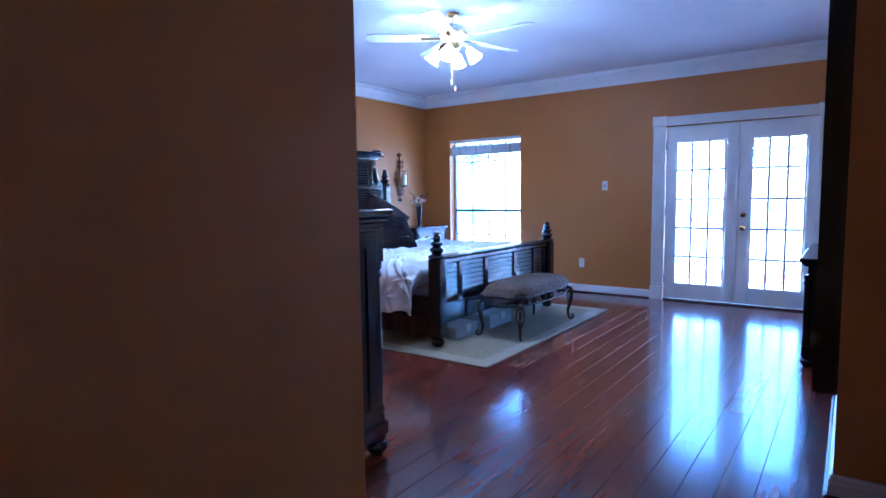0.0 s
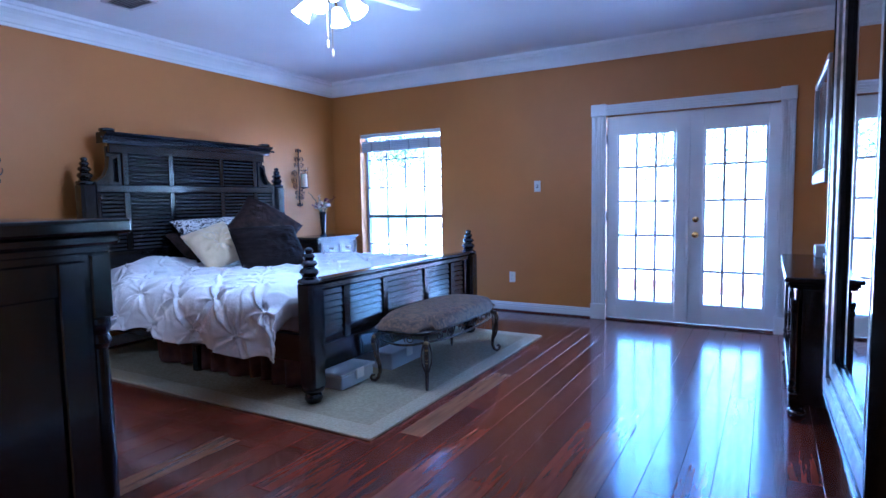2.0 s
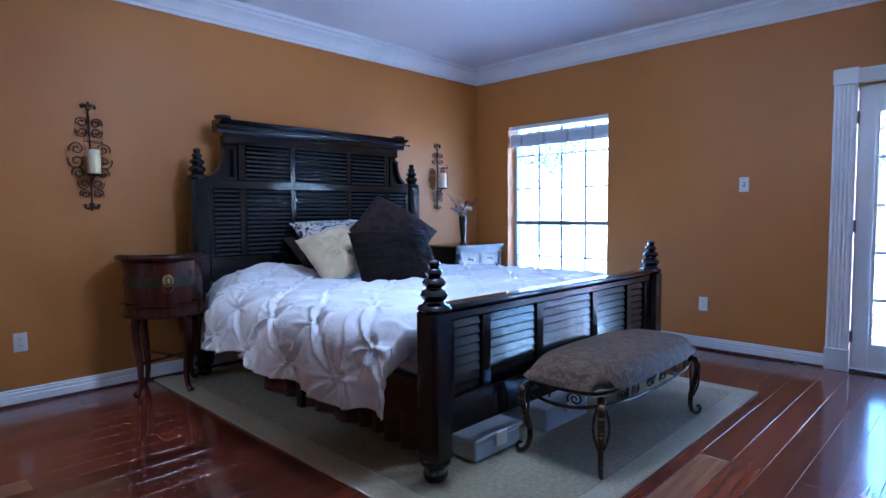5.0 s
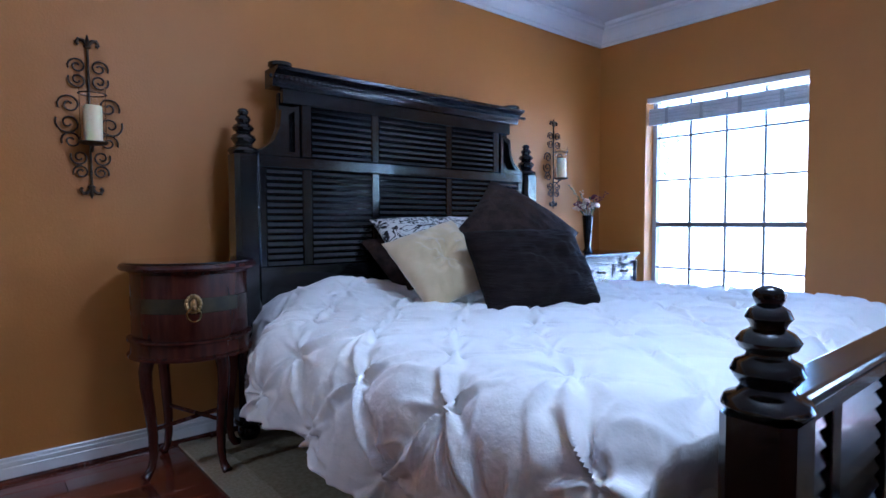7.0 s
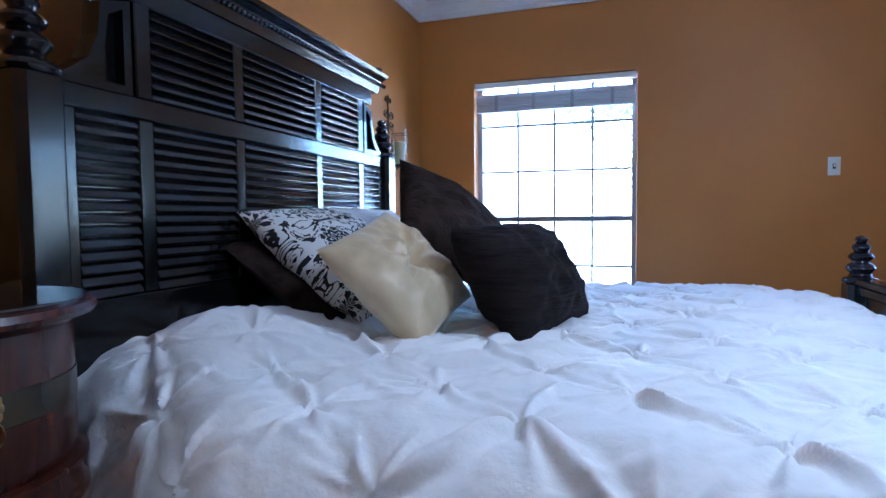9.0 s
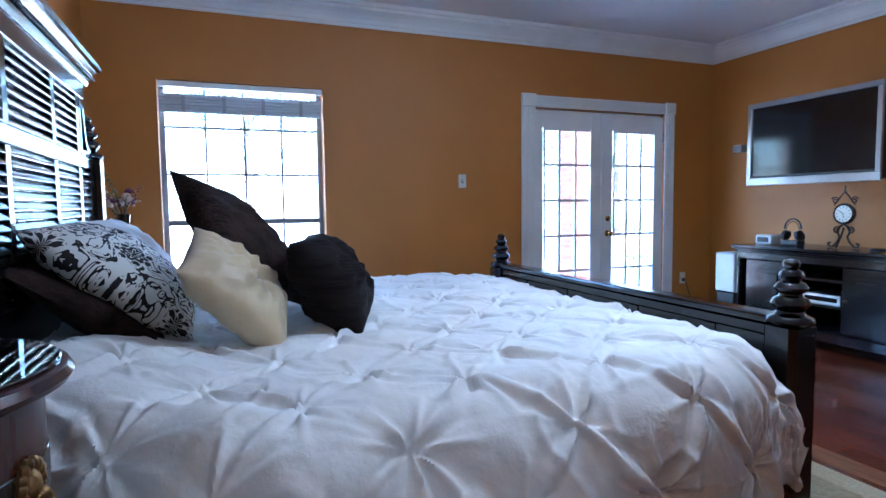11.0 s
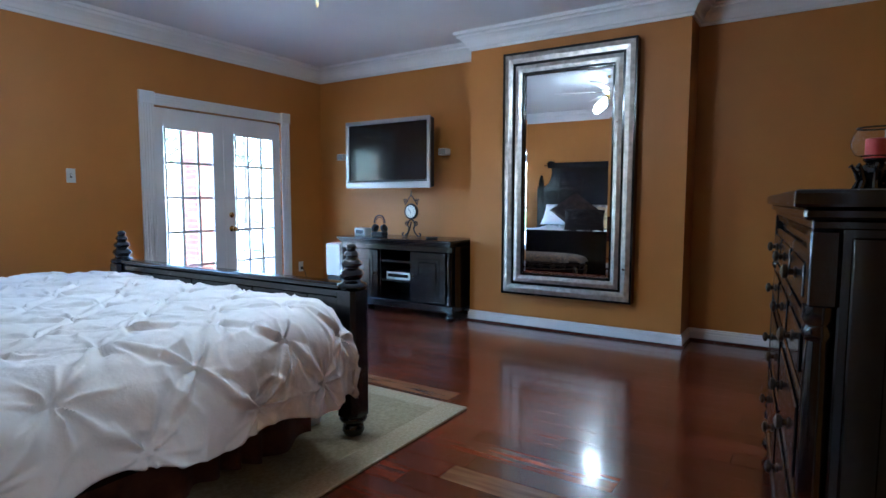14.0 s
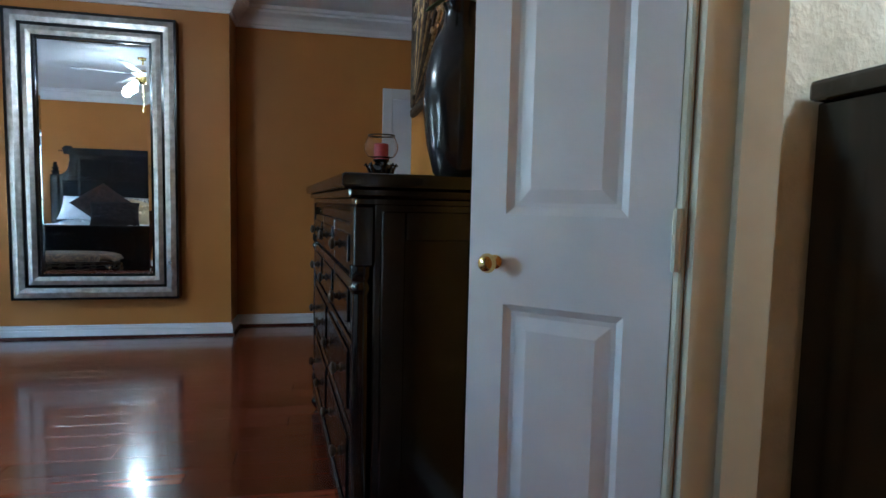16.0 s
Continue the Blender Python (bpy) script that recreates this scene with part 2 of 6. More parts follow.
_away = calc(M_DAMASK, "GREATER_THAN", _v.outputs["Distance"], calc(M_DAMASK, "ADD", _pet, 0.05))
_ink = calc(M_DAMASK, "MAXIMUM", _rose, calc(M_DAMASK, "MULTIPLY", _band, _away))
_mx = _t.nodes.new("ShaderNodeMix")
_mx.data_type = "RGBA"
_mx.inputs[6].default_value, _mx.inputs[7].default_value = (0.78, 0.77, 0.74, 1), (0.012, 0.01, 0.012, 1)
_t.links.new(_ink, _mx.inputs[0])
_t.links.new(_mx.outputs[2], _b.inputs["Base Color"])


# ---- building helpers ----
def thing(name, x, y, z, label, category, group=""):
    ob = new(name)
    ob.location = (x, y, z)
    ob.empty_display_size = 0.1
    return tagged(ob, label, category, group)


def mesh_of(bm, material, smooth=False, angle=35):
    me = bpy.data.meshes.new("mesh")
    bmesh.ops.recalc_face_normals(bm, faces=bm.faces)
    for f in bm.faces:
        f.smooth = smooth
    if smooth:
        lim = radians(angle)
        for e in bm.edges:
            if len(e.link_faces) == 2 and e.calc_face_angle(0) > lim:
                e.smooth = False
    bm.to_mesh(me)
    bm.free()
    me.materials.append(material)
    return me


def part(name, bm, material, parent, label="", smooth=False, angle=35):
    """Links a bmesh, in world places, as one mesh under a thing or a part."""
    ob = new(name, mesh_of(bm, material, smooth, angle))
    ob.parent = parent
    if parent.type == "EMPTY":
        ob.matrix_parent_inverse = Matrix.Translation(parent.location).inverted()
    if label:
        tagged(ob, label)
    return ob


def solid(name, bm, material, label, category="", kind="", group="", smooth=False, angle=35):
    return tagged(new(name, mesh_of(bm, material, smooth, angle)), label, category, group, kind)


def box(bm, x0, y0, z0, x1, y1, z1, bevel=0.0, m=None, segments=1):
    made = bmesh.ops.create_cube(bm, size=1)["verts"]
    for v in made:
        v.co = Vector(((x0 + x1) / 2 + v.co.x * (x1 - x0), (y0 + y1) / 2 + v.co.y * (y1 - y0), (z0 + z1) / 2 + v.co.z * (z1 - z0)))
    if bevel:
        edges = list({e for v in made for e in v.link_edges})
        made = list({v for f in bmesh.ops.bevel(bm, geom=edges, offset=bevel, segments=segments, affect="EDGES", profile=0.5)["faces"] for v in f.verts} | {v for v in made if v.is_valid})
    if m is not None:
        bmesh.ops.transform(bm, matrix=m, verts=made)
    return bm


def B(*a, **k):
    return box(bmesh.new(), *a, **k)


def lathe(bm, profile, x, y, segs=24, m=None):
    """Turns (radius, z) pairs round the upright through x, y."""
    rings = []
    for r, z in profile:
        ring = []
        for k in range(segs):
            a = 2 * math.pi * k / segs
            p = Vector((x + r * math.cos(a), y + r * math.sin(a), z))
            ring.append(bm.verts.new(m @ p if m else p))
        rings.append(ring)
    for a, b in zip(rings, rings[1:]):
        for k in range(segs):
            bm.faces.new((a[k], a[(k + 1) % segs], b[(k + 1) % segs], b[k]))
    bm.faces.new(rings[0][::-1])
    bm.faces.new(rings[-1])
    return bm


def tube(bm, pts, radius, segs=6, taper=None):
    pts = [Vector(p) for p in pts]
    rings, side = [], None
    for i, p in enumerate(pts):
        d = (pts[min(i + 1, len(pts) - 1)] - pts[max(i - 1, 0)]).normalized()
        if side is None:
            side = d.orthogonal().normalized()
        side = (side - d * side.dot(d)).normalized()
        up = d.cross(side)
        r = radius * (taper(i / (len(pts) - 1)) if taper else 1)
        rings.append([bm.verts.new(p + (side * math.cos(2 * math.pi * k / segs) + up * math.sin(2 * math.pi * k / segs)) * r) for k in range(segs)])
    for a, b in zip(rings, rings[1:]):
        for k in range(segs):
            bm.faces.new((a[k], a[(k + 1) % segs], b[(k + 1) % segs], b[k]))
    bm.faces.new(rings[0][::-1])
    bm.faces.new(rings[-1])
    return bm


def scroll(cx, cz, r0, r1, a0, a1, n=18):
    """A spiral in a plane: pairs (u, z)."""
    return [(cx + (r0 + (r1 - r0) * k / n) * math.cos(a0 + (a1 - a0) * k / n), cz + (r0 + (r1 - r0) * k / n) * math.sin(a0 + (a1 - a0) * k / n)) for k in range(n + 1)]


def prism(bm, outline, axis, lo, hi):
    """Extrudes a 2D outline along an axis; the outline's pairs are the other two axes in order."""
    def at(p, h):
        a, b = p
        return {"x": (h, a, b), "y": (a, h, b), "z": (a, b, h)}[axis]
    one = [bm.verts.new(at(p, lo)) for p in outline]
    two = [bm.verts.new(at(p, hi)) for p in outline]
    n = len(outline)
    bm.faces.new(one)
    bm.faces.new(two[::-1])
    for k in range(n):
        bm.faces.new((one[k], one[(k + 1) % n], two[(k + 1) % n], two[k]))
    return bm


def ball(bm, x, y, z, r, squash=(1, 1, 1), u=10, v=7):
    m = Matrix.Translation((x, y, z)) @ Matrix.Diagonal((*[r * s for s in squash], 1))
    bmesh.ops.create_uvsphere(bm, u_segments=u, v_segments=v, radius=1, matrix=m)
    return bm


# ---- setting ----
XW, XE, YN, YS, XC = -4.8, 0.87, 7.3, 1.73, -0.87
BX, BY0, BY1 = 0.53, 3.01, 4.965
H = 2.76


def structure(name, bm, material, label, smooth=False):
    return solid(name, bm, material, label, name.split("_")[0], "structure", smooth=smooth)


bm = bmesh.new()
WX0, WX1, WZ0, WZ1 = -4.36, -3.18, 0.34, 2.09
DX0, DX1, DZ1 = -1.275, 0.255, 2.05
box(bm, XW - 0.2, YN, 0, WX0, YN + 0.22, H)
box(bm, WX0, YN, 0, WX1, YN + 0.22, WZ0)
box(bm, WX0, YN, WZ1, WX1, YN + 0.22, H)
box(bm, WX1, YN, 0, DX0, YN + 0.22, H)
box(bm, DX0, YN, DZ1, DX1, YN + 0.22, H)
box(bm, DX1, YN, 0, XE + 0.2, YN + 0.22, H)
structure("wall_north", bm, M_WALL, "terracotta painted wall with a window and french doors")
structure("wall_west", B(XW - 0.2, -0.9, 0, XW, YN, H), M_WALL, "terracotta painted wall behind the bed")
structure("wall_east", B(XE, -1.2, 0, XE + 0.2, YN, H), M_WALL, "terracotta painted wall behind the television")
structure("wall_chimney", B(BX, BY0, 0, XE, BY1, H), M_WALL, "projecting terracotta wall that carries the mirror")
HX0, HX1 = -4.4, -3.66
bm = bmesh.new()
box(bm, XW, YS - 0.13, 0, HX0, YS, H)
box(bm, HX0, YS - 0.13, 2.06, HX1, YS, H)
box(bm, HX1, YS - 0.13, 0, XC, YS, H)
structure("wall_south", bm, M_WALL, "terracotta painted wall behind the dresser with a doorway")
structure("wall_corridor", B(XC - 0.13, -1.2, 0, XC, YS - 0.13, H), M_WALL, "terracotta painted wall of the entry passage")
structure("wall_entry", B(XC, -1.2, 0, XE, -1.05, H), M_WALL, "terracotta wall that closes the entry passage")
structure("wall_closet_east", B(-3.2, -0.9, 0, -3.08, YS - 0.13, H), M_PLASTER, "cream textured plaster wall of the side room")
structure("wall_closet_south", B(XW, -1.0, 0, -3.08, -0.9, H), M_PLASTER, "cream plaster wall that closes the side room")
structure("floor_base", B(XW - 0.2, -1.25, -0.15, XE + 0.2, YN + 0.02, -0.012), M_JOINT, "dark subfloor below the planks")
structure("ceiling", B(XW - 0.2, -1.25, H, XE + 0.2, YN + 0.22, H + 0.12), M_CEIL, "white painted ceiling")


def sweep(name, pts, outline, material, label, closed=False):
    """A moulding: outline of (out, up) carried along floor-plan points; out is to the left of the way."""
    bm, rings = bmesh.new(), []
    n = len(pts)
    for i, p in enumerate(pts):
        p = Vector(p)
        d0 = (p - Vector(pts[i - 1])).normalized() if i > 0 else None
        d1 = (Vector(pts[i + 1]) - p).normalized() if i < n - 1 else None
        d0, d1 = d0 or d1, d1 or d0
        n0, n1 = Vector((-d0.y, d0.x)), Vector((-d1.y, d1.x))
        out = (n0 + n1) / max(0.2, 1 + n0.dot(n1))
        rings.append([bm.verts.new((p.x + out.x * o, p.y + out.y * o, z)) for o, z in outline])
    k = len(outline)
    for a, b in zip(rings, rings[1:]):
        for j in range(k):
            bm.faces.new((a[j], a[(j + 1) % k], b[(j + 1) % k], b[j]))
    bm.faces.new(rings[0][::-1])
    bm.faces.new(rings[-1])
    return structure(name, bm, material, label)


CROWN = [(0.001, 2.59), (0.016, 2.59), (0.018, 2.612), (0.03, 2.618), (0.04, 2.645), (0.062, 2.675), (0.09, 2.696), (0.104, 2.702), (0.106, 2.722), (0.128, 2.728), (0.13, 2.757), (0.001, 2.757)]
sweep("crown_molding", [(XC, -1.0), (XC, YS), (XW, YS), (XW, YN), (XE, YN), (XE, BY1), (BX, BY1), (BX, BY0), (XE, BY0), (XE, -1.0)][::-1], CROWN, M_TRIM, "white painted crown molding under the ceiling")
BASE = [(0.001, 0.0), (0.016, 0.0), (0.016, 0.062), (0.012, 0.066), (0.014, 0.072), (0.014, 0.084), (0.009, 0.088), (0.009, 0.1), (0.001, 0.105)]
SHOE = [(0.017, 0.0), (0.034, 0.0), (0.032, 0.01), (0.025, 0.017), (0.017, 0.019)]
RUNS = [[(XC, YS), (XC, -1.0)], [(-3.595, YS), (XC, YS)], [(XW, YN), (XW, YS + 0.02)], [(-1.41, YN), (XW, YN)], [(XE, YN), (0.36, YN)],
        [(XE, 1.78), (XE, BY0), (BX, BY0), (BX, BY1), (XE, BY1), (XE, YN)]]
for run in RUNS:
    sweep("baseboard", run, BASE, M_TRIM, "white molded baseboard along the wall")
    sweep("trim", run, SHOE, M_MAHOG, "cherry stained shoe molding at the floor")


# ---- french doors ----
def fluted(bm, x0, x1, z0, z1, y):
    box(bm, x0, y - 0.016, z0, x1, y, z1)
    n = 5
    w = (x1 - x0) / (2 * n + 1)
    for k in range(n):
        a = x0 + w * (2 * k + 1)
        box(bm, a, y - 0.024, z0, a + w, y - 0.0155, z1, 0.003)


french = thing("door_1", -0.51, YN, 0, "white double french door with fluted casing and glass panes, closed", "french door")
french["kind"] = "structure"
CY = YN - 0.002
for x0, x1 in ((-1.405, -1.265), (0.235, 0.35)):
    bm = bmesh.new()
    fluted(bm, x0, x1, 0.16, 2.05, CY)
    part("casing", bm, M_TRIM, french)
    part("plinth_block", B(x0 - 0.006, CY - 0.032, 0, x1 + 0.006, CY, 0.16, 0.004), M_TRIM, french)
    part("corner_block", B(x0 - 0.006, CY - 0.032, 2.05, x1 + 0.006, CY, 2.165, 0.006), M_TRIM, french)
bm = bmesh.new()
box(bm, -1.259, CY - 0.016, 2.052, 0.229, CY, 2.155)
for k in range(4):
    box(bm, -1.259, CY - 0.024, 2.062 + k * 0.023, 0.229, CY - 0.0155, 2.074 + k * 0.023, 0.003)
part("head_casing", bm, M_TRIM, french)
part("threshold", B(DX0 + 0.002, YN - 0.01, 0.001, DX1 - 0.002, YN + 0.2, 0.018, 0.005), M_MAHOG, french, "dark wooden threshold")
part("door_stop", B(DX0 + 0.002, YN + 0.08, DZ1 - 0.03, DX1 - 0.002, YN + 0.12, DZ1 - 0.002), M_TRIM, french)


def french_leaf(x0, x1, g0, g1, hinge_x):
    y0, y1, z0, z1 = YN + 0.03, YN + 0.075, 0.022, 2.03
    gz0, gz1 = 0.19, 1.87
    bm = bmesh.new()
    box(bm, x0, y0, z0, g0, y1, z1, 0.002)
    box(bm, g1, y0, z0, x1, y1, z1, 0.002)
    box(bm, g0, y0, z0, g1, y1, gz0)
    box(bm, g0, y0, gz1, g1, y1, z1)
    leaf = part("leaf", bm, M_TRIM, french)
    bm = bmesh.new()
    for a in (0, 1):
        f = 0.022
        box(bm, (g0, g1 - f)[a], y0 - 0.008, gz0, (g0 + f, g1)[a], y0 - 0.0005, gz1, 0.003)
        box(bm, g0 + f, y0 - 0.008, (gz0, gz1 - f)[a], g1 - f, y0 - 0.0005, (gz0 + f, gz1)[a], 0.003)
    part("glazing_bead", bm, M_TRIM, leaf)
    w, h = (g1 - g0) / 3, (gz1 - gz0) / 5
    for i in range(1, 3):
        part("muntin", B(g0 + i * w - 0.012, y0 + 0.002, gz0, g0 + i * w + 0.012, y0 + 0.03, gz1, 0.002), M_TRIM, leaf)
    for j in range(1, 5):
        part("muntin", B(g0, y0 + 0.006, gz0 + j * h - 0.012, g1, y0 + 0.028, gz0 + j * h + 0.012, 0.002), M_TRIM, leaf)
    for i in range(3):
        for j in range(5):
            pane = part("pane", B(g0 + i * w + 0.001, y0 + 0.0315, gz0 + j * h + 0.001, g0 + (i + 1) * w - 0.001, y0 + 0.0355, gz0 + (j + 1) * h - 0.001), M_GLASS, leaf, "clear glass")
            pane.visible_shadow = False
    for z in (0.25, 1.05, 1.82):
        part("hinge", lathe(bmesh.new(), [(0.007, z - 0.045), (0.008, z - 0.04), (0.008, z + 0.04), (0.007, z + 0.045)], hinge_x, y0 - 0.006, 8), M_STEEL, leaf, "metal hinge", smooth=True)
    return leaf


french_leaf(-1.263, -0.503, -1.157, -0.614, -1.262)
right_leaf = french_leaf(-0.497, 0.243, -0.372, 0.152, 0.242)
part("astragal", B(-0.512, YN + 0.022, 0.024, -0.488, YN + 0.0295, 2.028, 0.003), M_TRIM, right_leaf)
for z, r in ((1.02, 0.024), (0.875, 0.028)):
    m = Matrix.Translation((-0.432, YN + 0.03, z)) @ Matrix.Rotation(radians(90), 4, "X")
    prof = [(0.03, 0), (0.03, 0.006), (0.012, 0.01), (0.012, 0.03), (r * 0.8, 0.036), (r, 0.05), (r * 0.85, 0.062), (0.006, 0.068)] if r > 0.025 else [(0.028, 0), (0.028, 0.012), (0.02, 0.018), (0.004, 0.02)]
    part("door_knob" if r > 0.025 else "deadbolt", lathe(bmesh.new(), prof, 0, 0, 18, m), M_BRASS, right_leaf, "polished brass", smooth=True)

# ---- window ----
win = thing("window_1", -3.77, YN + 0.12, WZ0, "double-hung window with dark muntins and a raised pale shade", "window")
win["kind"] = "structure"
wy = YN + 0.12
bm = bmesh.new()
box(bm, WX0 + 0.001, wy, WZ0, WX0 + 0.035, wy + 0.06, WZ1)
box(bm, WX1 - 0.035, wy, WZ0, WX1 - 0.001, wy + 0.06, WZ1)
box(bm, WX0 + 0.035, wy, WZ1 - 0.035, WX1 - 0.035, wy + 0.06, WZ1 - 0.001)
box(bm, WX0 + 0.035, wy, WZ0, WX1 - 0.035, wy + 0.06, WZ0 + 0.04)
part("window_frame", bm, M_WFRAME, win, "grey painted window frame")
part("meeting_rail", B(WX0 + 0.035, wy - 0.004, 1.035, WX1 - 0.035, wy + 0.05, 1.075, 0.003), M_SASH, win)
pw = (WX1 - WX0 - 0.07) / 4
for i in range(1, 4):
    x = WX0 + 0.035 + i * pw
    part("muntin", B(x - 0.008, wy + 0.012, WZ0 + 0.04, x + 0.008, wy + 0.034, WZ1 - 0.035), M_SASH, win)
for z in (0.70, 1.42, 1.77):
    part("muntin", B(WX0 + 0.035, wy + 0.01, z - 0.008, WX1 - 0.035, wy + 0.036, z + 0.008), M_SASH, win)
levels = [WZ0 + 0.04, 0.70, 1.055, 1.42, 1.77, WZ1 - 0.035]
for i in range(4):
    for z0, z1 in zip(levels, levels[1:]):
        pane = part("pane", B(WX0 + 0.036 + i * pw, wy + 0.051, z0 + 0.001, WX0 + 0.034 + (i + 1) * pw, wy + 0.055, z1 - 0.001), M_GLASS, win, "clear glass")
        pane.visible_shadow = False
part("window_sill", B(WX0 + 0.002, YN - 0.012, WZ0 - 0.02, WX1 - 0.002, wy, WZ0 - 0.001, 0.004), M_TRIM, win)

shade = thing("window_shade", -3.77, YN + 0.05, 1.9, "raised pale grey roman shade under a white head rail", "window shade")
part("head_rail", B(WX0 + 0.006, YN + 0.01, 2.045, WX1 - 0.006, YN + 0.06, 2.085, 0.004), M_TRIM, shade, "white head rail")
bm = bmesh.new()
for k in range(5):
    box(bm, WX0 + 0.012, YN + 0.022 + 0.005 * (k % 2), 1.865 + k * 0.024, WX1 - 0.012, YN + 0.06 + 0.006 * (k % 2), 1.888 + k * 0.024, 0.005)
box(bm, WX0 + 0.012, YN + 0.036, 1.985, WX1 - 0.012, YN + 0.039, 2.0)
part("folds", bm, M_BLIND, shade)
for k in range(4):
    x = WX0 + 0.17 + k * 0.28
    part("bracket", B(x - 0.012, YN + 0.015, 1.87, x + 0.012, YN + 0.0215, 1.985), M_STRAP, shade, "grey shade strap")

# ---- bed ----
FIN = [(0.052, 0), (0.066, 0.004), (0.074, 0.016), (0.068, 0.03), (0.05, 0.036), (0.042, 0.05), (0.05, 0.06), (0.06, 0.075), (0.052, 0.092), (0.036, 0.1), (0.034, 0.108), (0.046, 0.116), (0.052, 0.128), (0.042, 0.142), (0.028, 0.15), (0.03, 0.158), (0.038, 0.168), (0.032, 0.182), (0.02, 0.19), (0.024, 0.198), (0.027, 0.208), (0.02, 0.219), (0.004, 0.224)]
FOOT = [(0.03, 0), (0.044, 0.006), (0.056, 0.03), (0.05, 0.055), (0.04, 0.066), (0.062, 0.075), (0.07, 0.09), (0.064, 0.105), (0.05, 0.112), (0.05, 0.13)]
bed = thing("bed", -3.45, 5.06, 0.014, "black king bed with louvered headboard, footboard and turned posts", "bed")
BYA, BYB = 4.0, 6.12
for px, tops, ends in ((-2.22, 0.966, (BYA + 0.03, BYB)), (-4.59, 1.632, (4.04, 6.09))):
    for py in ends:
        bm = bmesh.new()
        z1 = tops - 0.222
        r = 0.062
        c = 0.02
        prism(bm, [(px - r, py - r + c), (px - r + c, py - r), (px + r - c, py - r), (px + r, py - r + c), (px + r, py + r - c), (px + r - c, py + r), (px - r + c, py + r), (px - r, py + r - c)], "z", 0.12, z1)
        post = part("post", bm, M_BLACK, bed)
        part("finial", lathe(bmesh.new(), [(a, z1 + b) for a, b in FIN], px, py, 20), M_BLACK, post, "turned black finial", smooth=True, angle=50)
        part("foot", lathe(bmesh.new(), [(a, 0.014 + b) for a, b in FOOT], px, py, 20), M_BLACK, post, "turned bun foot", smooth=True, angle=50)
YC = (BYA + BYB) / 2
COLS = [(-0.93, -0.74), (-0.68, -0.31), (-0.25, 0.25), (0.31, 0.68), (0.74, 0.93)]


def louver_panel(parent, x, side, y0, y1, z0, z1, pitch=0.032, tilt=60):
    """Slats tilted in a frame that faces along side * x."""
    panel = part("panel_back", B(x - 0.012 * side - 0.004, y0, z0, x - 0.012 * side + 0.004, y1, z1), M_BLACK, parent)
    n = int((z1 - z0) / pitch)
    step = (z1 - z0) / n
    me, half = None, step * 0.47
    for k in range(n):
        z = z0 + (k + 0.5) * step
        m = Matrix.Translation((x + 0.006 * side, 0, z)) @ Matrix.Rotation(radians(tilt * side), 4, "Y")
        if me is None:
            bm = bmesh.new()
            box(bm, -half, y0 + 0.001, -0.004, half, y1 - 0.001, 0.004, 0.002)
            me = mesh_of(bm, M_BLACK)
        ob = new("slat", me)
        ob.parent = panel
        ob.matrix_basis = m
    return panel


# footboard
fx = -2.22
foot_board = part("footboard", B(fx - 0.022, BYA + 0.06, 0.70, fx + 0.022, BYB - 0.06, 0.745), M_BLACK, bed)
part("cap_rail", B(fx - 0.045, BYA + 0.055, 0.7455, fx + 0.045, BYB - 0.055, 0.775, 0.01, segments=2), M_BLACK, foot_board)
part("cap_bead", B(fx - 0.034, BYA + 0.058, 0.7, fx + 0.034, BYB - 0.058, 0.7452, 0.008), M_BLACK, foot_board)
part("rail", B(fx - 0.022, BYA + 0.06, 0.2, fx + 0.022, BYB - 0.06, 0.36, 0.003), M_BLACK, foot_board)
edges = [-1.0] + [v for c in COLS for v in c] + [1.0]
for k in range(0, len(edges), 2):
    part("stile", B(fx - 0.022, YC + edges[k], 0.36, fx + 0.022, YC + edges[k + 1], 0.70, 0.003), M_BLACK, foot_board)
for a, b in COLS:
    louver_panel(foot_board, fx, 1, YC + a, YC + b, 0.36, 0.70, 0.042, 75)
# headboard
hx = -4.59
HCOLS = [(-0.92, -0.725), (-0.67, -0.3), (-0.25, 0.25), (0.3, 0.67), (0.725, 0.92)]
edges = [-1.0] + [v for c in HCOLS for v in c] + [1.0]
out = [(-1.0, 0.3), (1.0, 0.3), (1.0, 1.434), (0.93, 1.449), (0.875, 1.492), (0.845, 1.56), (0.835, 1.646), (0.835, 1.735), (-0.835, 1.735), (-0.835, 1.646), (-0.845, 1.56), (-0.875, 1.492), (-0.93, 1.449), (-1.0, 1.434)]
bm = bmesh.new()
prism(bm, [(YC + a, b) for a, b in out], "x", hx - 0.03, hx - 0.004)
head = part("headboard", bm, M_BLACK, bed)
for k in range(0, len(edges), 2):
    top = 1.735 if 0 < k < len(edges) - 2 else 1.415
    for z0, z1 in ((0.86, 1.355), (1.415, top)):
        if z1 > z0:
            part("stile", B(hx - 0.0035, YC + edges[k], z0, hx + 0.03, YC + edges[k + 1], z1, 0.004), M_BLACK, head)
part("rail", B(hx - 0.0035, YC - 1.0, 1.355, hx + 0.032, YC + 1.0, 1.415, 0.004), M_BLACK, head)
part("rail", B(hx - 0.0035, YC - 1.0, 0.38, hx + 0.032, YC + 1.0, 0.8595, 0.004), M_BLACK, head)
part("top_rail", B(hx - 0.0035, YC - 0.83, 1.68, hx + 0.033, YC + 0.83, 1.755, 0.004), M_BLACK, head)
for a, b in HCOLS:
    louver_panel(head, hx + 0.016, 1, YC + a, YC + b, 0.86, 1.355)
for a, b in HCOLS[1:4]:
    louver_panel(head, hx + 0.016, 1, YC + a, YC + b, 1.415, 1.68)
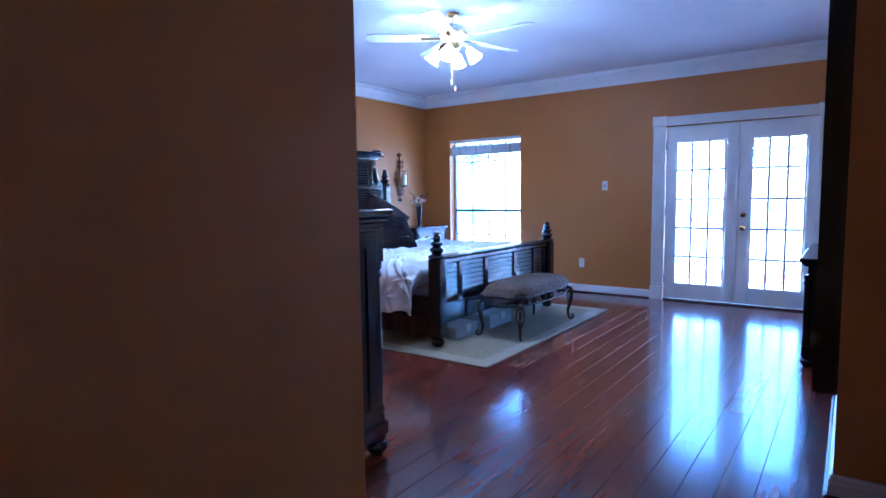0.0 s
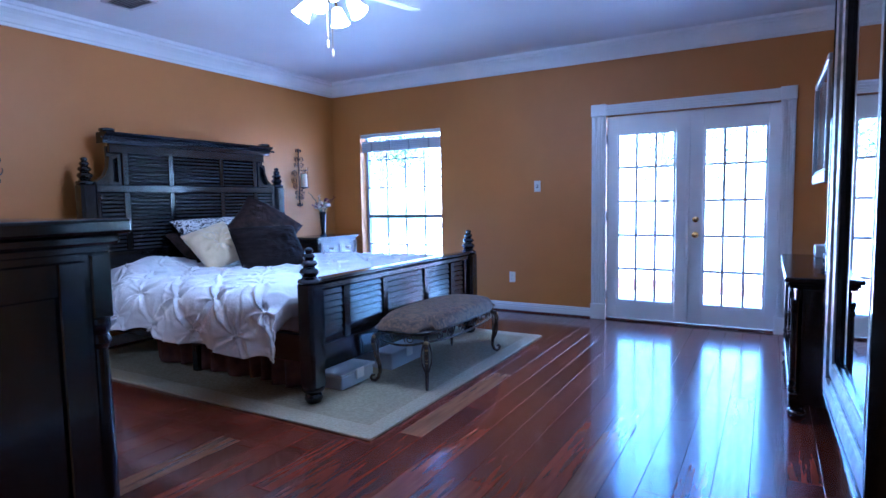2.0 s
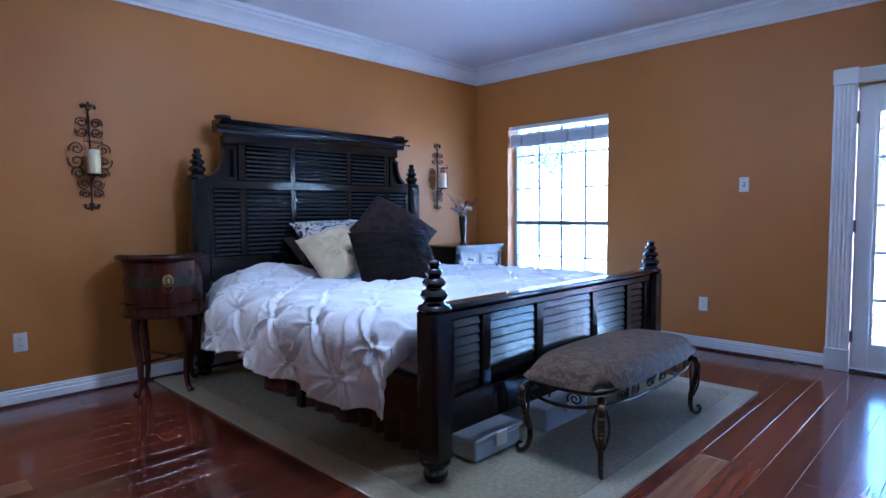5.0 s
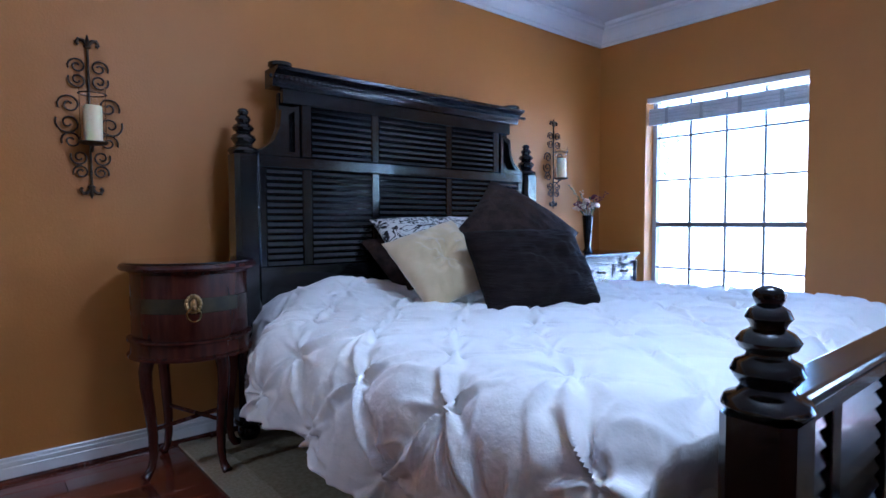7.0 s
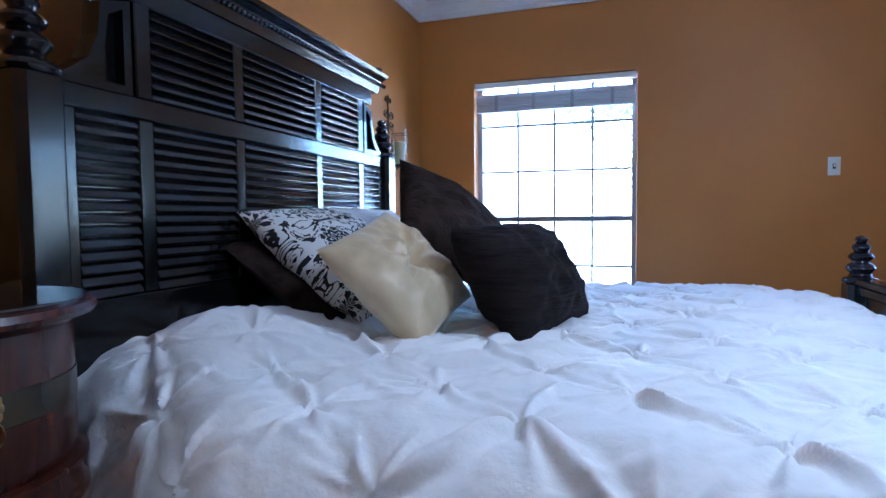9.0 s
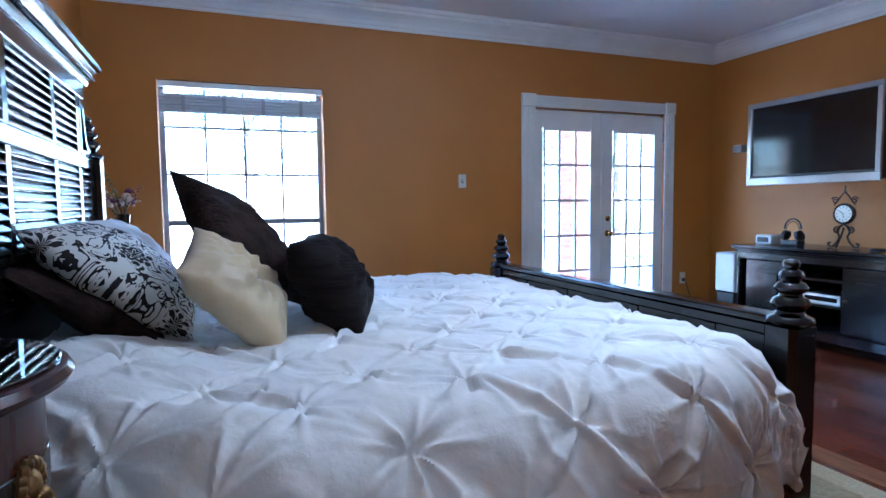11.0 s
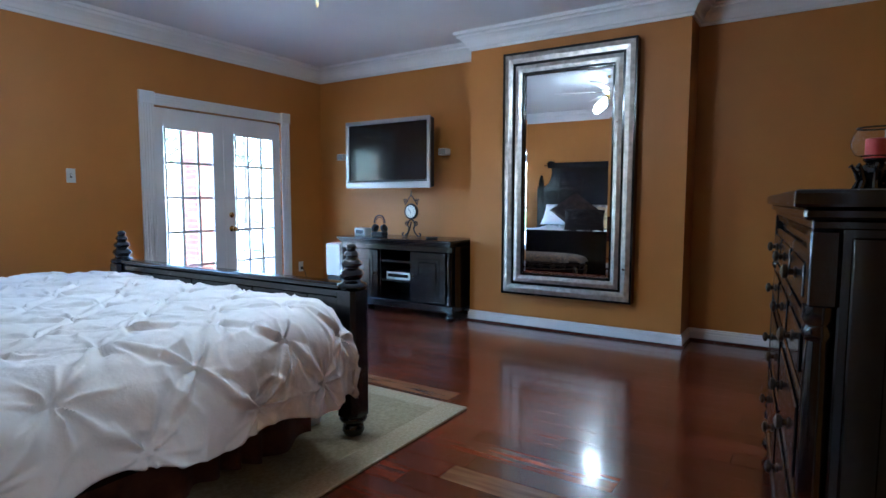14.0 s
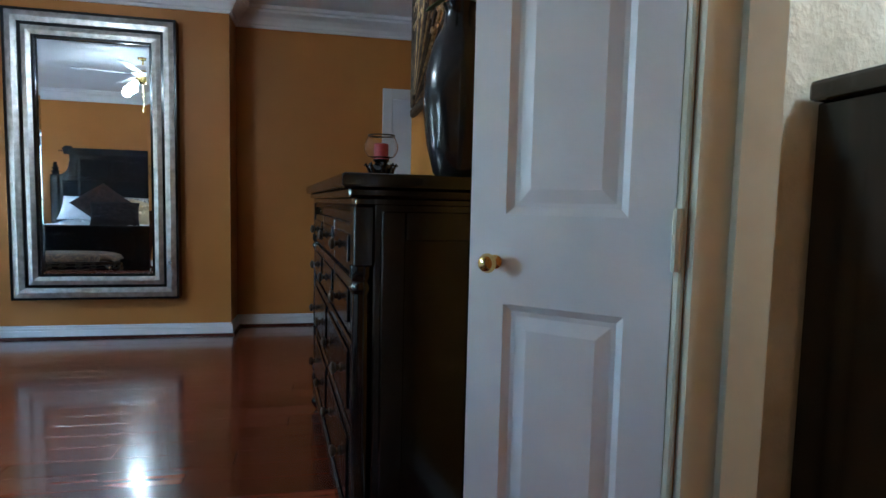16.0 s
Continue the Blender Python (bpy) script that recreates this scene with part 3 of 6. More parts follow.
for s in (-1, 1):
    arc = [(0.74, 1.415), (0.99, 1.415), (0.93, 1.449), (0.875, 1.492), (0.845, 1.56), (0.835, 1.646), (0.74, 1.675)]
    bm = bmesh.new()
    one = [bm.verts.new((hx + 0.03, YC + s * a, b)) for a, b in arc]
    ring2 = [(0.765, 1.439), (0.9, 1.439), (0.885, 1.446), (0.85, 1.482), (0.825, 1.54), (0.812, 1.617), (0.765, 1.646)]
    two = [bm.verts.new((hx + 0.03, YC + s * a, b)) for a, b in ring2]
    for k in range(7):
        bm.faces.new((one[k], one[(k + 1) % 7], two[(k + 1) % 7], two[k]))
    ex = bmesh.ops.extrude_face_region(bm, geom=bm.faces[:])
    bmesh.ops.translate(bm, vec=(-0.0335, 0, 0), verts=[v for v in ex["geom"] if isinstance(v, bmesh.types.BMVert)])
    part("corner_frame", bm, M_BLACK, head)
bm = bmesh.new()
CP = [(-0.05, 1.755), (0.038, 1.755), (0.045, 1.775), (0.05, 1.795), (0.062, 1.812), (0.085, 1.825), (0.1, 1.828), (0.105, 1.845), (-0.05, 1.845)]
prism(bm, [(hx + a, b) for a, b in CP], "y", YC - 0.885, YC + 0.9)
part("cornice", bm, M_BLACK, head)
bead = None
for k in range(72):
    if bead is None:
        bm = ball(bmesh.new(), 0, 0, 0, 0.011, u=8, v=6)
        bead = mesh_of(bm, M_BLACK, True)
    ob = new("bead", bead)
    ob.parent, ob.location = head, (hx + 0.054, YC - 0.9 + k * 1.85 / 71, 1.8)
for s in (-1, 1):
    part("corner_cap", lathe(bmesh.new(), [(0.05, 1.846), (0.06, 1.856), (0.058, 1.872), (0.03, 1.88)], hx + 0.03, YC + s * 0.84, 18), M_BLACK, head, smooth=True)
    part("side_rail", B(-4.6, YC + s * 0.93 - 0.02, 0.22, -2.31, YC + s * 0.93 + 0.02, 0.4, 0.004), M_BLACK, bed)
part("mattress", B(-4.55, YC - 0.94, 0.4, -2.33, YC + 0.94, 0.6, 0.05, segments=3), M_DUVET, bed, "white mattress under the duvet", smooth=True, angle=60)
for y in (YC - 0.9, YC, YC + 0.9):
    part("support_leg", B(-3.5, y - 0.03, 0.014, -3.44, y + 0.03, 0.25, 0.004), M_BLACK, bed)

# duvet: pinch-pleated cotton over the mattress, hanging over both sides
PIN_X, PIN_V = 0.4, 0.2


def smooth(k):
    k = min(1.0, max(0.0, k))
    return k * k * (3 - 2 * k)


def duvet():
    """Pins stand on a diamond lattice; straight pleats join them and short folds fan out of each."""
    nx, nv = 380, 440
    x0, x1 = -4.56, -2.315
    rng = random.Random(4)
    fans, pleats = {}, {}

    def fan_of_folds():
        a, n, out = rng.uniform(0, 6.28), rng.choice((5, 6, 7)), []
        for k in range(n):
            b = a + 6.28 * (k + rng.uniform(-0.25, 0.25)) / n
            out.append((math.cos(b), math.sin(b), rng.uniform(0.5, 1.2)))
        return out

    def gathered(s, v):
        """Height of the gathered cloth at the unfolded place (s, v)."""
        q = Vector((s * 2.3, v * 2.3, 0.7))
        s += 0.045 * noise.noise(q)
        v += 0.045 * noise.noise(q + Vector((5, 9, 2)))
        u1, u2 = (s / PIN_X + v / (2 * PIN_V)), (s / PIN_X - v / (2 * PIN_V))
        i1, i2 = round(u1), round(u2)
        f1, f2 = u1 - i1, u2 - i2
        cell = 0.283
        lift = 0.014 * abs(math.sin(math.pi * u1) * math.sin(math.pi * u2)) ** 0.7
        for key, across, along in (((0, i1, math.floor(u2)), f1, f2), ((1, math.floor(u1), i2), f2, f1)):
            if key not in pleats:
                pleats[key] = (rng.uniform(0.35, 1.05), rng.uniform(-0.07, 0.07), rng.uniform(-0.05, 0.05))
            k, bow, lean = pleats[key]
            t = abs(along) * 2
            d = (across - bow * t * (1 - abs(along)) - lean * t) * cell
            w = 0.0075 + 0.013 * t
            lift += k * (0.025 - 0.01 * t) * math.exp(-(d / w) ** 2)
            lift -= k * 0.006 * math.exp(-((abs(d) - 2.1 * w) / w) ** 2)
        ds, dv = (f1 + f2) * PIN_X / 2, (f1 - f2) * PIN_V
        d0 = math.hypot(ds, dv)
        if (i1, i2) not in fans:
            fans[(i1, i2)] = fan_of_folds()
        rise = 0.019 * min(1.0, d0 / 0.02) * math.exp(-(d0 / 0.11) ** 2)
        if rise > 0.0005:
            for ca, sa, k in fans[(i1, i2)]:
                if ds * ca + dv * sa > 0:
                    lift += k * rise * math.exp(-((dv * ca - ds * sa) / (0.005 + 0.06 * d0)) ** 2)
        return lift - 0.038 * math.exp(-d0 / 0.03)

    bm = bmesh.new()
    grid = []
    for a in range(nx + 1):
        fa = a / nx
        row = []
        x = x0 + (x1 - x0) * fa
        R = 0.2
        flat = 1.08 - 0.25 * smooth((-3.85 - x) / 0.5) - 0.1 * smooth((fa - 0.78) / 0.22)
        half = flat + R * math.pi / 2
        drop = 0.14 + 0.025 * math.sin(9 * fa + 1) + 0.02 * math.sin(23 * fa) + 0.08 * smooth((-4.15 - x) / 0.3) + 0.05 * smooth((fa - 0.7) / 0.2)
        for b in range(nv + 1):
            v = (half + drop) * (2 * b / nv - 1)
            av, sg = abs(v), (1 if v > 0 else -1)
            if av <= flat:
                y, z, n = v, 0.0, Vector((0, 0, 1))
            elif av <= half:
                t = (av - flat) / R
                y, z = (flat + R * math.sin(t)) * sg, -R * (1 - math.cos(t))
                n = Vector((0, math.sin(t) * sg, math.cos(t)))
            else:
                d = av - half
                y, z, n = (flat + R + 0.08 * d) * sg, -R - d, Vector((0, sg, 0.1))
            side = smooth((av - flat + 0.1) / 0.25)
            lift = gathered(x + 3.62, v + 1.25) * (0.95 + 0.4 * side)
            p3 = Vector((x * 2.1, v * 2.1, 0.3))
            lift += 0.018 * noise.noise(p3) + 0.006 * noise.noise(p3 * 3.1) + 0.003 * noise.noise(p3 * 9.0)
            crease = 1 - abs(noise.noise(p3 * 2.6 + Vector((7, 3, 1))))
            lift += 0.008 * max(0, crease - 0.84) / 0.16
            z += math.exp(-((x + 4.36) / 0.24) ** 2) * (0.1 * math.exp(-((v + 0.62) / 0.34) ** 2) + 0.07 * math.exp(-((v - 0.5) / 0.4) ** 2))
            top = 0.685 + 0.02 * math.sin(math.pi * fa) + 0.025 * smooth((fa - 0.5) / 0.4) - 0.07 * max(0.0, (fa - 0.93) / 0.07) ** 2
            p = Vector((x, YC + y, top + z)) + n * lift
            hang = max(0.0, (av - half) / drop)
            p.y += sg * hang * 0.02 * math.sin(x * 17 + 2 * math.sin(x * 5))
            p.x += 0.006 * noise.noise(p3 * 5) - 0.06 * side * smooth((fa - 0.8) / 0.2)
            row.append(bm.verts.new(p))
        grid.append(row)
    for r, s in zip(grid, grid[1:]):
        for k in range(nv):
            bm.faces.new((r[k], s[k], s[k + 1], r[k + 1]))
    # tucked ends
    for row, dx in ((grid[0], 0.01), (grid[-1], 0.012)):
        low = [bm.verts.new((v.co.x - dx if row is grid[0] else v.co.x - 0.02, v.co.y * 0.985 + YC * 0.015, max(0.3, v.co.z - 0.12))) for v in row]
        for k in range(nv):
            bm.faces.new((row[k], row[k + 1], low[k + 1], low[k]))
    return bm


dv = solid("duvet", duvet(), M_DUVET, "white pinch-pleated cotton duvet spread over the bed", "duvet", smooth=True, angle=80)
mod = dv.modifiers.new("thickness", "SOLIDIFY")
mod.thickness, mod.offset = 0.012, -1

# bed skirt, gathered cloth between the rails and the rug
skirt = thing("bed_skirt", -3.2, YC, 0.014, "rust brown gathered bed skirt hanging below the rails", "bed skirt")
for y, s in ((YC - 0.88, -1), (YC + 0.88, 1)):
    bm = bmesh.new()
    prev = None
    for k in range(141):
        x = -4.0 + 1.64 * k / 140
        col = []
        for j in range(6):
            z = 0.03 + 0.3 * j / 5 + 0.025 * noise.noise(Vector((x * 4, s, 0))) * (1 - j / 5)
            flare = (1 - j / 5)
            yy = y + s * (0.03 * flare * math.sin(x * 42 + 2.3 * math.sin(x * 9)) + 0.05 * flare * noise.noise(Vector((x * 3, 5, s))))
            col.append(bm.verts.new((x, yy, z)))
        if prev:
            for j in range(5):
                bm.faces.new((prev[j], col[j], col[j + 1], prev[j + 1]))
        prev = col
    sk = part("side_drop", bm, M_SKIRT, skirt, smooth=True, angle=80)
    sk.modifiers.new("thickness", "SOLIDIFY").thickness = 0.006
for k, (y, w, h) in enumerate(((4.44, 0.34, 0.09), (5.0, 0.42, 0.11))):
    bx = thing("storage_box", -2.4, y, 0.014, "flat grey plastic storage box pushed under the bed", "storage box", "boxes under the bed")
    part("tub", B(-2.72, y - w / 2, 0.014, -2.2 + 0.03 * k, y + w / 2, 0.014 + h, 0.012, segments=2), M_GREYPL, bx)
    part("lid", B(-2.735, y - w / 2 - 0.012, 0.0145 + h, -2.19 + 0.03 * k, y + w / 2 + 0.012, 0.034 + h, 0.006), M_GREYPL, bx)
    part("latch", B(-2.189 + 0.03 * k, y - 0.04, h - 0.03, -2.177 + 0.03 * k, y + 0.04, h + 0.04, 0.004), M_WHITEPL, bx, "pale plastic latch")


# ---- pillows ----
def pillow(name, w, h, d, m, material, label, tuft=False, wrinkle=0.01, seed=0, power=0.62, piping=None):
    bm = bmesh.new()
    n = 44
    sides = []
    for s in (1, -1):
        g = []
        for i in range(n + 1):
            row = []
            for j in range(n + 1):
                u, v = 2 * i / n - 1, 2 * j / n - 1
                e = max(0.0, (1 - u * u)) ** power * max(0.0, (1 - v * v)) ** power
                pin = 1 - 0.1 * (1 - abs(v)) * abs(u) ** 3 * 0.6
                pin2 = 1 - 0.1 * (1 - abs(u)) * abs(v) ** 3 * 0.6
                x, y, z = u * w / 2 * pin2 * (1 - 0.06 * (1 - v * v)), v * h / 2 * pin * (1 - 0.06 * (1 - u * u)), s * d / 2 * e
                q = Vector((u * 2.2, v * 2.2, seed + s))
                z += s * e * wrinkle * (noise.noise(q * 1.2) * 1.6 + noise.noise(q * 3) * 0.8)
                if tuft:
                    r, a = math.hypot(u, v), math.atan2(v, u)
                    z -= s * 0.5 * d * math.exp(-(r / 0.2) ** 2) * 0.6
                    z += s * 0.011 * math.cos(a * 9 + 1.5 * math.sin(a * 2 + seed)) * min(1, r * 5) * math.exp(-(r / 0.6) ** 2) * e
                row.append(bm.verts.new(m @ Vector((x, y, z))))
            g.append(row)
        for a, b in zip(g, g[1:]):
            for k in range(n):
                bm.faces.new((a[k], b[k], b[k + 1], a[k + 1]))
        sides.append(g)
    bmesh.ops.remove_doubles(bm, verts=bm.verts, dist=0.0008)
    ob = thing(name, *m.translation, label, "pillow", "pillows on the bed")
    part("cover", bm, material, ob, smooth=True, angle=75)
    return ob


def stand(x, y, z, face, lean, roll=0):
    """Pose of a pillow whose front looks to the heading face (degrees from +x) and leans back."""
    f = radians(face)
    side = Vector((-math.sin(f), math.cos(f), 0))
    fw = Vector((math.cos(f), math.sin(f), 0))
    up = Vector((0, 0, 1)) * math.cos(radians(lean)) - fw * math.sin(radians(lean))
    nrm = side.cross(up)
    m = Matrix.Identity(4)
    m.col[0][:3], m.col[1][:3], m.col[2][:3], m.col[3][:3] = side, up, nrm, (x, y, z)
    return m @ Matrix.Rotation(radians(roll), 4, "Z")


pillow("pillow", 0.76, 0.6, 0.26, stand(-4.31, 5.11, 0.91, 0, 52), M_DAMASK, "white pillow sham with black damask print leaning on the headboard", seed=2, power=0.5)
pillow("pillow", 0.43, 0.43, 0.21, stand(-3.93, 4.74, 0.885, -20, 42, 21), M_SATIN, "cream satin pillow with a gathered button center", tuft=True, wrinkle=0.018, seed=5, power=0.5)
pillow("pillow", 0.58, 0.58, 0.25, stand(-3.89, 5.25, 1.02, -12, 43, 45), M_FUR, "large dark brown plush pillow standing on its corner", wrinkle=0.01, seed=8, power=0.5)
pillow("pillow", 0.62, 0.42, 0.28, stand(-3.57, 4.99, 0.86, -14, 34, 0), M_RIBBED, "low dark brown plush pillow lying in front", wrinkle=0.018, seed=11, power=0.45)
pillow("pillow", 0.7, 0.46, 0.2, stand(-4.33, 5.6, 0.94, 0, 40), M_DUVET, "white cotton pillow leaning on the headboard", seed=14)
pillow("pillow", 0.76, 0.58, 0.2, stand(-4.36, 5.06, 0.82, 0, 54), M_FUR, "dark pillow behind the printed sham", seed=17)

# ---- rug ----
rug = thing("area_rug", -3.15, 5.04, 0.0, "beige woven sisal rug with a paler border under the bed", "rug")
part("field", B(-4.62, 3.9, 0.0005, -1.7, 6.18, 0.012, 0.003), M_RUG, rug)
for a in ((-4.74, 3.75, -1.58, 3.8995), (-4.72, 6.1805, -1.58, 6.3), (-4.72, 3.8995, -4.6205, 6.1805), (-1.6995, 3.8995, -1.58, 6.1805)):
    part("border", B(a[0], a[1], 0.0005, a[2], a[3], 0.0135, 0.003), M_RUG_EDGE, rug, "pale woven border")

# ---- bench ----
bench = thing("bench", -1.92, 5.07, 0.014, "upholstered bench with mottled brown seat on scrolled iron legs", "bench")
bm = bmesh.new()
nx, ny = 28, 44
SX, SY = 0.25, 0.6
g = {}
for s in (0, 1):
    for i in range(nx + 1):
        for j in range(ny + 1):
            u, v = 2 * i / nx - 1, 2 * j / ny - 1
            k = (abs(u) ** 5 + abs(v) ** 5) ** 0.2
            f = max(abs(u), abs(v)) / k if k > 0 else 1
            shape = 1 - 0.05 * v * v * (1 if s == 0 else 1)
            x, y = u * f * SX * shape, v * f * SY
            e = max(0.0, 1 - k ** 6)
            z = 0.395 + (0.085 * e ** 0.45 + 0.012 * (1 - u * u) * (1 - v * v) if s == 0 else -0.012 * e ** 0.5)
            g[s, i, j] = bm.verts.new((-1.92 + x, 5.07 + y, z))
    for i in range(nx):
        for j in range(ny):
            bm.faces.new((g[s, i, j], g[s, i + 1, j], g[s, i + 1, j + 1], g[s, i, j + 1]))
bmesh.ops.remove_doubles(bm, verts=bm.verts, dist=0.0008)
part("seat", bm, M_BENCH, bench, "mottled brown upholstered cushion", smooth=True, angle=70)
bm = bmesh.new()
ring = []
for k in range(65):
    a = 2 * math.pi * k / 64
    c, s = math.cos(a), math.sin(a)
    f = 1 / (abs(c) ** 5 + abs(s) ** 5) ** 0.2
    ring.append((-1.92 + 0.215 * c * f, 5.07 + 0.555 * s * f, 0.372))
tube(bm, ring, 0.009)
part("upper_rail", bm, M_IRON, bench, smooth=True)
bm = bmesh.new()
tube(bm, [(x, y, 0.31 - 0.025 * abs(math.cos(math.atan2((y - 5.07) / 0.55, (x + 1.92) / 0.2) * 2)) + 0.01) for x, y, z in ring], 0.008)
part("lower_rail", bm, M_IRON, bench, smooth=True)
for sx in (-1, 1):
    for k in range(6):
        y0 = 5.07 + (k - 2.5) * 0.15
        pts = scroll(0, 0, 0.006, 0.032, 0, 3.2 * math.pi)
        s = 1 if k % 2 else -1
        part("scroll", tube(bmesh.new(), [(-1.92 + sx * 0.212, y0 + s * u * 1.3, 0.338 + z) for u, z in pts], 0.0045, 5), M_IRON, bench, smooth=True)
for sy in (-1, 1):
    for k in range(2):
        x0 = -1.92 + (k - 0.5) * 0.17
        s = 1 if k % 2 else -1
        part("scroll", tube(bmesh.new(), [(x0 + s * u * 1.3, 5.07 + sy * 0.55, 0.338 + z) for u, z in scroll(0, 0, 0.006, 0.032, 0, 3.2 * math.pi)], 0.0045, 5), M_IRON, bench, smooth=True)
for sx in (-1, 1):
    for sy in (-1, 1):
        d = Vector((sx * 0.5, sy * 0.86, 0)).normalized()
        base = Vector((-1.92 + sx * 0.185, 5.07 + sy * 0.5, 0))
        shape = [(0.0, 0.345), (0.03, 0.335), (0.05, 0.3), (0.045, 0.25), (0.025, 0.19), (0.008, 0.13), (0.006, 0.08), (0.02, 0.04), (0.045, 0.024), (0.068, 0.03), (0.076, 0.05), (0.064, 0.066), (0.05, 0.06)]
        leg = part("leg", tube(bmesh.new(), [base + d * u + Vector((0, 0, z)) for u, z in shape], 0.012, 8, lambda t: 1.6 - 1.0 * t), M_IRON, bench, smooth=True)
        side = Vector((-d.y, d.x, 0))
        for q in (-1, 1):
            pts = [base + d * (0.012 + 0.02 * math.sin(t * 3)) + side * q * (0.012 + 0.022 * math.sin(t * math.pi)) + Vector((0, 0, 0.33 - 0.2 * t)) for t in [k / 10 for k in range(11)]]
            part("leg_strap", tube(bmesh.new(), pts, 0.006, 6), M_IRON, leg, smooth=True)
        bm = bmesh.new()
        for k in range(7):
            ball(bm, *(base + d * (0.052 - 0.004 * abs(k - 2)) + Vector((0, 0, 0.325 - k * 0.022))), 0.019 - k * 0.0015, (1, 1, 0.8), 8, 6)
        part("acanthus_leaf", bm, M_GOLD, leg, "bronze cast leaf", smooth=True)


# ---- round nightstand ----
nx_, ny_ = -4.49, 3.75
ns = thing("round_nightstand", nx_, ny_, 0, "round mahogany drum nightstand with a ring pull and curved legs", "nightstand")
part("top", lathe(bmesh.new(), [(0.27, 0.838), (0.29, 0.842), (0.297, 0.852), (0.29, 0.864), (0.28, 0.868)], nx_, ny_, 48), M_MAHOG, ns, smooth=True)
part("glass_top", lathe(bmesh.new(), [(0.277, 0.8685), (0.278, 0.873), (0.276, 0.8745)], nx_, ny_, 48), mat("dark glass top", (0.01, 0.008, 0.008), 0.04, Coat_Weight=1.0), ns, "dark polished top", smooth=True)
part("drum", lathe(bmesh.new(), [(0.245, 0.57), (0.25, 0.58), (0.25, 0.665), (0.25, 0.825), (0.265, 0.8375)], nx_, ny_, 48), M_MAHOG, ns, smooth=True)
part("inlay_band", lathe(bmesh.new(), [(0.2501, 0.675), (0.2522, 0.677), (0.2522, 0.733), (0.2501, 0.735)], nx_, ny_, 48), M_MAHOG_BAND, ns, "dark inlaid band", smooth=True)
part("lower_molding", lathe(bmesh.new(), [(0.25, 0.485), (0.268, 0.49), (0.27, 0.5), (0.258, 0.506), (0.255, 0.552), (0.27, 0.558), (0.27, 0.566), (0.255, 0.5695)], nx_, ny_, 48), M_MAHOG, ns, smooth=True)
for a in (-72, 18, 108, 198):
    d = Vector((math.cos(radians(a)), math.sin(radians(a)), 0))
    c = Vector((nx_, ny_, 0))
    pts = [c + d * r + Vector((0, 0, z)) for r, z in ((0.215, 0.487), (0.228, 0.44), (0.226, 0.38), (0.212, 0.28), (0.2, 0.18), (0.2, 0.1), (0.21, 0.05), (0.232, 0.022), (0.245, 0.014))]
    part("leg", tube(bmesh.new(), pts, 0.02, 10, lambda t: 1.5 - 0.9 * t if t < 0.75 else 0.83 + (t - 0.75) * 1.2), M_MAHOG, ns, smooth=True)
part("stretcher", tube(bmesh.new(), [(nx_ + 0.2 * math.cos(radians(a)), ny_ + 0.2 * math.sin(radians(a)), 0.2) for a in (-72, 108)], 0.009, 8), M_MAHOG, ns, smooth=True)
part("stretcher", tube(bmesh.new(), [(nx_ + 0.2 * math.cos(radians(a)), ny_ + 0.2 * math.sin(radians(a)), 0.222) for a in (18, 198)], 0.009, 8), M_MAHOG, ns, smooth=True)
pa = radians(-14)
pd, ps = Vector((math.cos(pa), math.sin(pa), 0)), Vector((-math.sin(pa), math.cos(pa), 0))
c = Vector((nx_, ny_, 0.71)) + pd * 0.256
bm = bmesh.new()
ball(bm, *c, 0.026, (0.6, 0.6, 1), 12, 8)
for k in range(14):
    a = 2 * math.pi * k / 14
    ball(bm, *(c + ps * 0.027 * math.cos(a) + Vector((0, 0, 0.004 + 0.03 * math.sin(a)))), 0.01, (1, 1, 1), 6, 5)
ball(bm, *(c + pd * 0.016 + Vector((0, 0, -0.012))), 0.012, (1, 1, 1), 8, 6)
pull = part("pull_plate", bm, M_GOLD, ns, "brass mask-shaped pull plate", smooth=True)
part("ring", tube(bmesh.new(), [c + pd * 0.016 + ps * 0.027 * math.sin(t) + Vector((0, 0, -0.036 - 0.027 * math.cos(t))) for t in [2 * math.pi * k / 24 for k in range(25)]], 0.0032, 6), M_BRASS, pull, "brass ring", smooth=True)

ns.scale = (0.95, 0.95, 1.05)


# ---- case furniture ----
def knob(parent, x, y, z, d, r=0.016):
    """A small turned knob that sticks out along d."""
    m = Matrix.Translation((x, y, z)) @ Vector(d).to_track_quat("Z", "Y").to_matrix().to_4x4()
    part("knob", lathe(bmesh.new(), [(r * 0.8, 0), (r * 0.8, 0.003), (r * 0.45, 0.006), (r * 0.45, 0.016), (r, 0.021), (r, 0.03), (r * 0.3, 0.036)], 0, 0, 14, m), M_IRON, parent, "dark metal knob", smooth=True)


COLUMN = [(0.03, 0), (0.03, 0.02), (0.024, 0.03), (0.031, 0.042), (0.024, 0.055), (0.02, 0.065), (0.024, 0.2), (0.026, 0.5), (0.024, 0.8), (0.02, 0.935), (0.024, 0.945), (0.031, 0.958), (0.024, 0.97), (0.03, 0.98), (0.03, 1.0)]


def column(parent, x, y, z0, z1, r=1.0):
    part("column", lathe(bmesh.new(), [(a * r, z0 + b * (z1 - z0) if 0.06 < b < 0.94 else (z0 + b * 1.4 if b < 0.5 else z1 - (1 - b) * 1.4)) for a, b in COLUMN], x, y, 16), M_BLACK, parent, "turned quarter column", smooth=True, angle=50)


